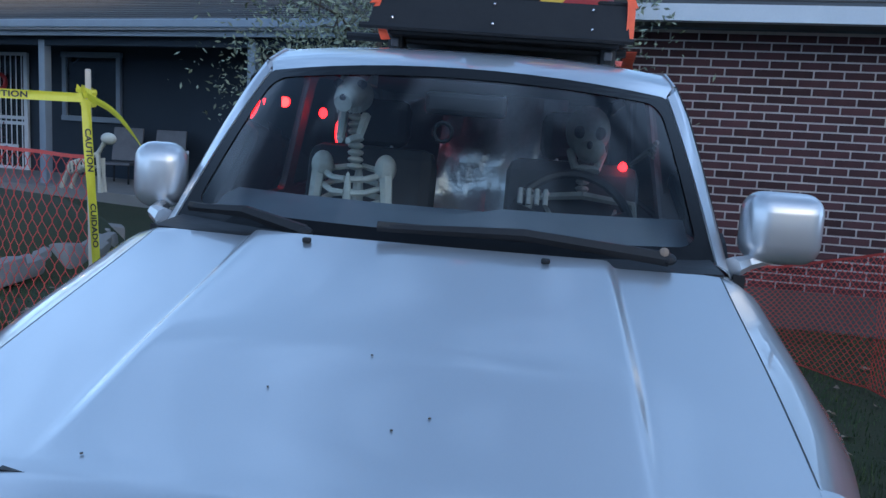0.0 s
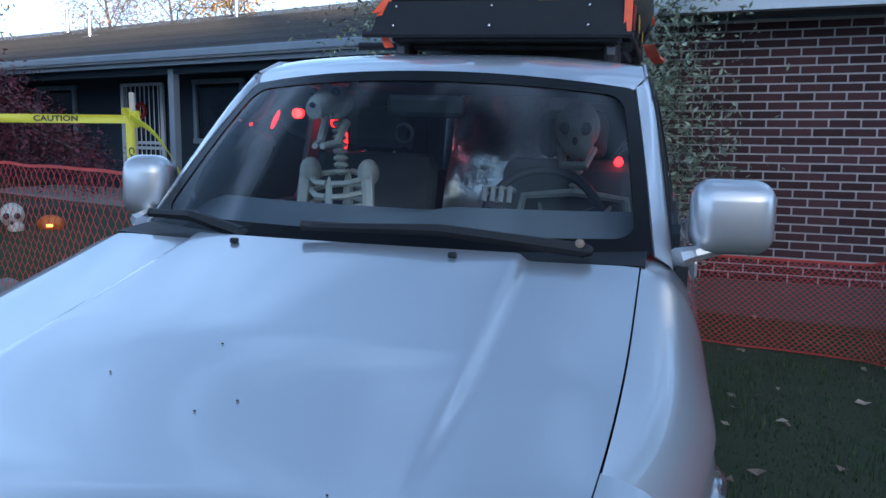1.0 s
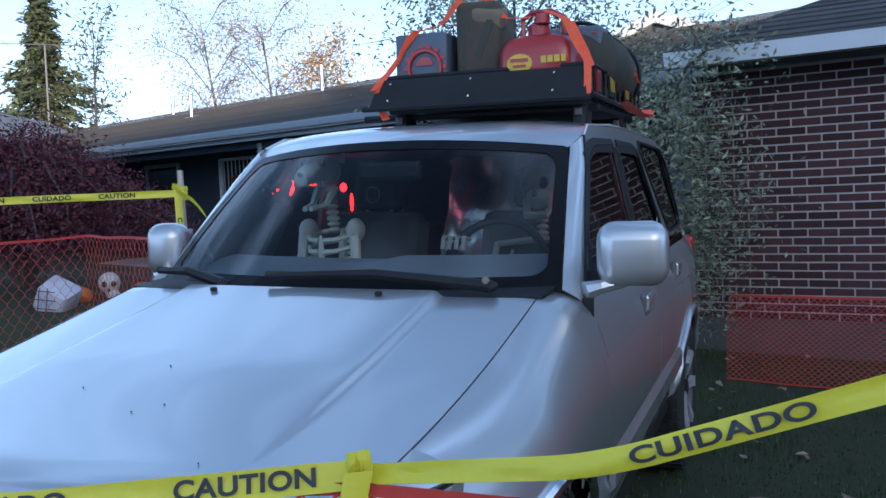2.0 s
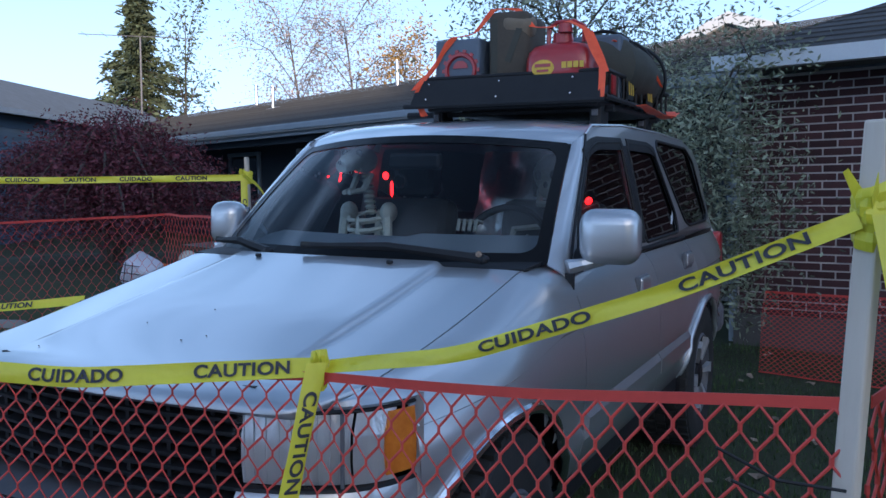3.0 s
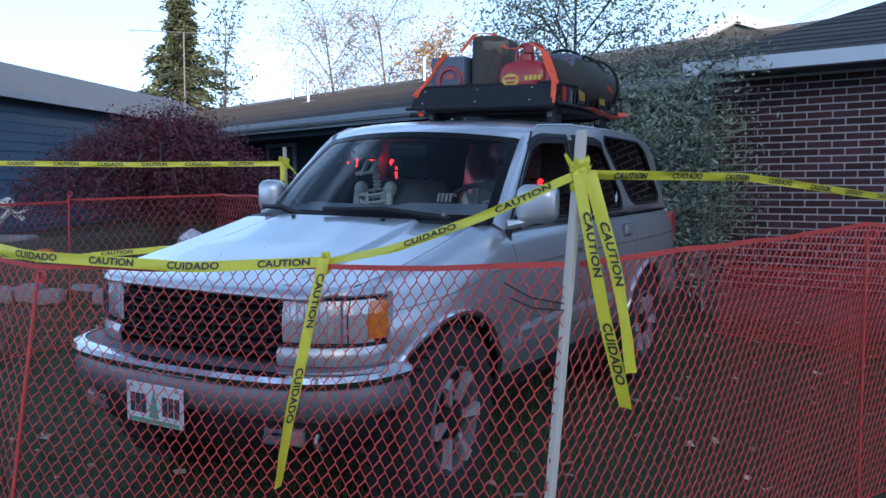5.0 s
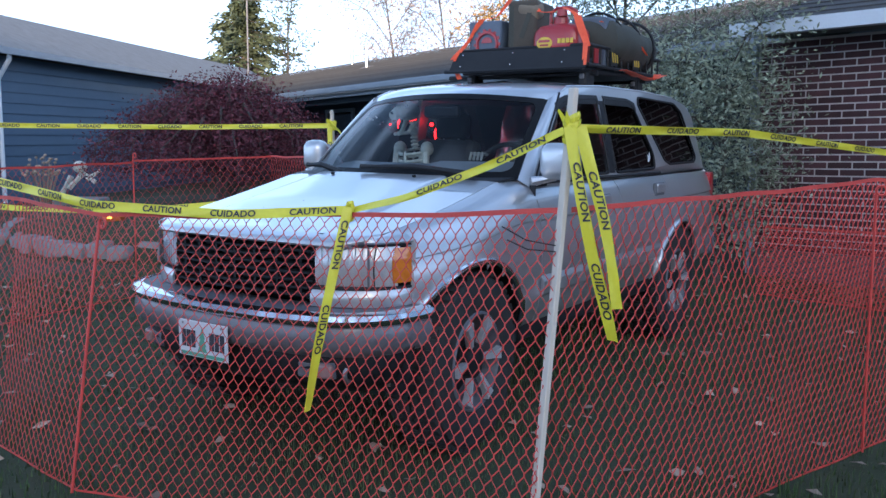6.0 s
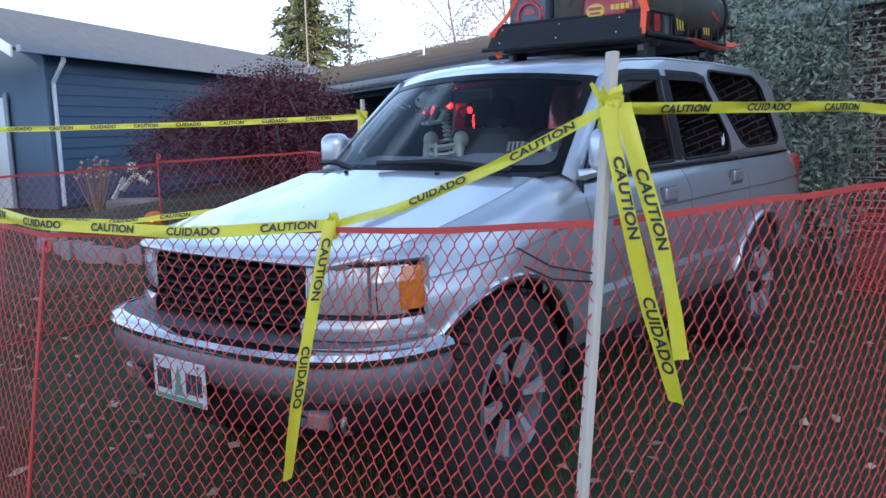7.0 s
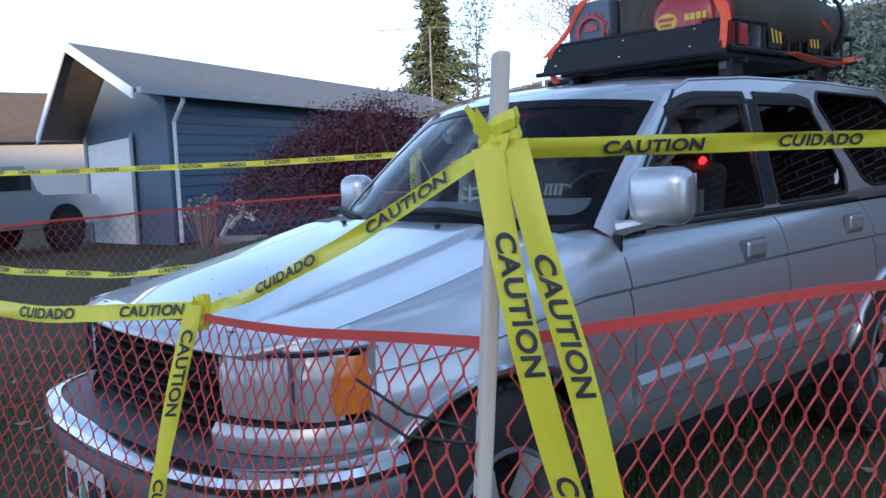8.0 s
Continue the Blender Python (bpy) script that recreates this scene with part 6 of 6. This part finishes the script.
# ornaments by the garage
bm = bmesh.new()
frng = random.Random(4)
for k in range(60):
    d = Vector((frng.gauss(0, 1), frng.gauss(0, 1), abs(frng.gauss(0.4, 0.6)))).normalized() * frng.uniform(0.15, 0.34)
    tube(bm, [(0, 0, 0.0), tuple(Vector((0, 0, 0.75)) + d)], [0.004, 0.003], 4)
    ell(bm, tuple(Vector((0, 0, 0.75)) + d), (0.03, 0.03, 0.022), 6, 4)
fl = tagged(part("dried_plant", bm, LEAFLIT), "pale dried flower heads by the garage wall", "plant")
fl.matrix_basis = pose(-10.17, 5.47, -0.03)
bm = bmesh.new()
bone(bm, (-0.2, 0, 0), (0.05, 0, 0.25), 0.05), bone(bm, (-0.1, 0.1, 0.35), (0.25, 0, 0.1), 0.04), bone(bm, (0.1, 0, 0.15), (0.3, 0.1, 0.3), 0.04), ell(bm, (0.0, 0, 0.36), (0.12, 0.1, 0.1), 10, 8), bone(bm, (-0.35, 0, -0.15), (-0.15, 0, 0.2), 0.05)
o = tagged(part("bone_heap", bm, BONE, smooth=True), "white plastic bones ornament on the bed", "ornament")
o.matrix_basis = pose(-10.2, 6.15, 0.47, 0, 0, 35)
tagged(part("stone_block", B((-10.2, 6.15, 0.14), (0.8, 0.5, 0.36), (0, 0, 35), bevel=0.05), CONCRETE), "rough stone block under the bones ornament", "stone")
# porch chairs and a bone ornament
for dx in (1.1, 2.0):
    ch = thing("porch_chair", "dark metal porch chair", "chair", (0, 0, 0), group="porch chairs")
    hm = house.matrix_world
    ch.matrix_world = hm @ pose(dx, 1.3, 0.08, 0, 0, 20)
    part("seat", B((0, 0, 0.42), (0.5, 0.5, 0.04), bevel=0.01), GREYPL, ch)
    part("backrest", B((0, 0.26, 0.72), (0.5, 0.04, 0.55), (-12, 0, 0), bevel=0.01), GREYPL, ch)
    for ax in (-0.22, 0.22):
        for ay in (-0.22, 0.22):
            part("leg", T([(ax, ay, 0), (ax, ay, 0.42)], 0.014, 6), BLACKPL, ch)
bm = bmesh.new()
for a, b in (((-0.35, 0, 0.1), (-0.2, 0, 0.4)), ((-0.2, 0, 0.4), (0.25, 0, 0.55)), ((0.25, 0, 0.55), (0.3, 0, 0.1)), ((-0.3, 0.1, 0.1), (-0.15, 0.1, 0.38)), ((0.22, 0.1, 0.5), (0.26, 0.1, 0.1)), ((0.25, 0, 0.55), (0.36, 0, 0.7))):
    bone(bm, a, b, 0.03)
for k in range(6):
    tube(bm, [(-0.12 + 0.06 * k, -0.1, 0.42 + 0.02 * k), (-0.12 + 0.06 * k, -0.09, 0.3 + 0.02 * k), (-0.12 + 0.06 * k, 0.09, 0.3 + 0.02 * k)], 0.014, 5)
ell(bm, (0.42, 0, 0.74), (0.11, 0.07, 0.07), 10, 8)
o = tagged(part("bone_figure", bm, BONE, smooth=True), "pale plastic dog skeleton decoration on the lawn", "decoration")
o.matrix_basis = pose(-5.0, 8.9, 0.25, 0, 0, -20)

# ---- pickup parked by the garage ----
pk = thing("pickup_truck", "silver pickup truck parked by the garage door", "car", (-14.6, 3.1, 0.0), 118)
bm = bmesh.new()
prism(bm, [(-2.6, 0.5), (-2.6, 1.05), (-1.2, 1.08), (-0.9, 1.12), (-0.4, 1.62), (0.7, 1.64), (0.95, 1.1), (2.5, 1.06), (2.5, 0.5)], "y", -0.85, 0.85)
bmesh.ops.bevel(bm, geom=bm.edges[:], offset=0.06, segments=2, affect="EDGES")
part("body", bm, PAINT, pk, smooth=True)
for x in (-1.75, 1.5):
    for y in (-0.8, 0.8):
        w = part("wheel", tube(bmesh.new(), [(x, y - 0.11, 0.37), (x, y + 0.11, 0.37)], 0.37, 24), RUBBER, pk)
        part("wheel_arch", tube(bmesh.new(), [(x, y - 0.08, 0.45), (x, y + 0.075, 0.45)], 0.46, 24), BLACKPL, w)
part("side_glass", B((0.15, 0.0, 1.38), (1.1, 1.74, 0.36)), DARKGL, pk)

# ---- distant wires and aerial ----
up = thing("utility_pole", "wooden utility pole with thin dark wires", "pole", (18, 30, 0))
part("pole", T([(0, 0, -0.2), (0, 0, 15)], [0.16, 0.12], 10), BARK, up)
part("cross_arm", B((0, 0, 14.2), (0.12, 2.0, 0.12)), BARK, up)
part("wire", T([(0, 0, 14.2), (-9, 1, 9.4), (-14.5, 1, 7.2), (-19.5, -3, 5.0)], 0.012, 5), BLACKPL, up)
for k in (0, 0.6):
    part("wire", T([(0, k, 14.2), (-4, 2, 12.6 + k), (-12, 6, 11.4 + k), (-30, 40, 11)], 0.014, 5), BLACKPL, up)
an = tagged(part("aerial_mast", T([(-21.0, 20.2, 2.5), (-21.0, 20.2, 6.3)], 0.03, 6), GREYPL), "thin roof mast with television aerial", "aerial")
part("boom", T([(-22.6, 19.0, 6.35), (-19.6, 21.2, 6.3)], 0.015, 5), GREYPL, an)
for k in range(6):
    part("element", T([(-22.4 + 0.5 * k + 0.3, 19.1 + 0.37 * k - 0.4, 6.34), (-22.4 + 0.5 * k - 0.3, 19.1 + 0.37 * k + 0.4, 6.34)], 0.008, 4), GREYPL, an)

# ---- bricks of the wing wall ----
def brick_mesh(w, h, d):
    bm = B((0, 0, 0), (w, d, h), bevel=0.003, seg=1)
    me = bpy.data.meshes.new("brick")
    bm.to_mesh(me)
    bm.free()
    me.materials.append(BRICK)
    return me


BW, BH, JT = 0.214, 0.056, 0.013
whole, half = brick_mesh(BW, BH, 0.03), brick_mesh(BW / 2 - JT / 2, BH, 0.03)
wall_ob = next(o for o in wing.children if o.name.startswith("wall"))
brng, rest, made = random.Random(2), bmesh.new(), 0
for r in range(33):
    z = 0.285 + r * (BH + JT)
    if z > EAVE + 0.01:
        break
    for c in range(42):
        x = -0.04 + (BW + JT) * (c + (0.5 if r % 2 else 0)) + BW / 2
        j = 0.003 * brng.random()
        y = 0.028 - j
        if 0.3 < x < 2.6 and 0.45 < z < 2.2 and made < 300:
            shared("brick", whole, wall_ob, pose(x, y, z, brng.uniform(-0.6, 0.6), brng.uniform(-0.4, 0.4), 0))
            made += 1
        else:
            box(rest, (x, y, z), (BW, 0.03, BH))
    if r % 2:
        box(rest, (-0.04 + BW / 4 - JT / 4, 0.028, z), (BW / 2 - JT / 2, 0.03, BH))
tagged(part("brick_field", rest, BRICK, wall_ob), kind="stuff")
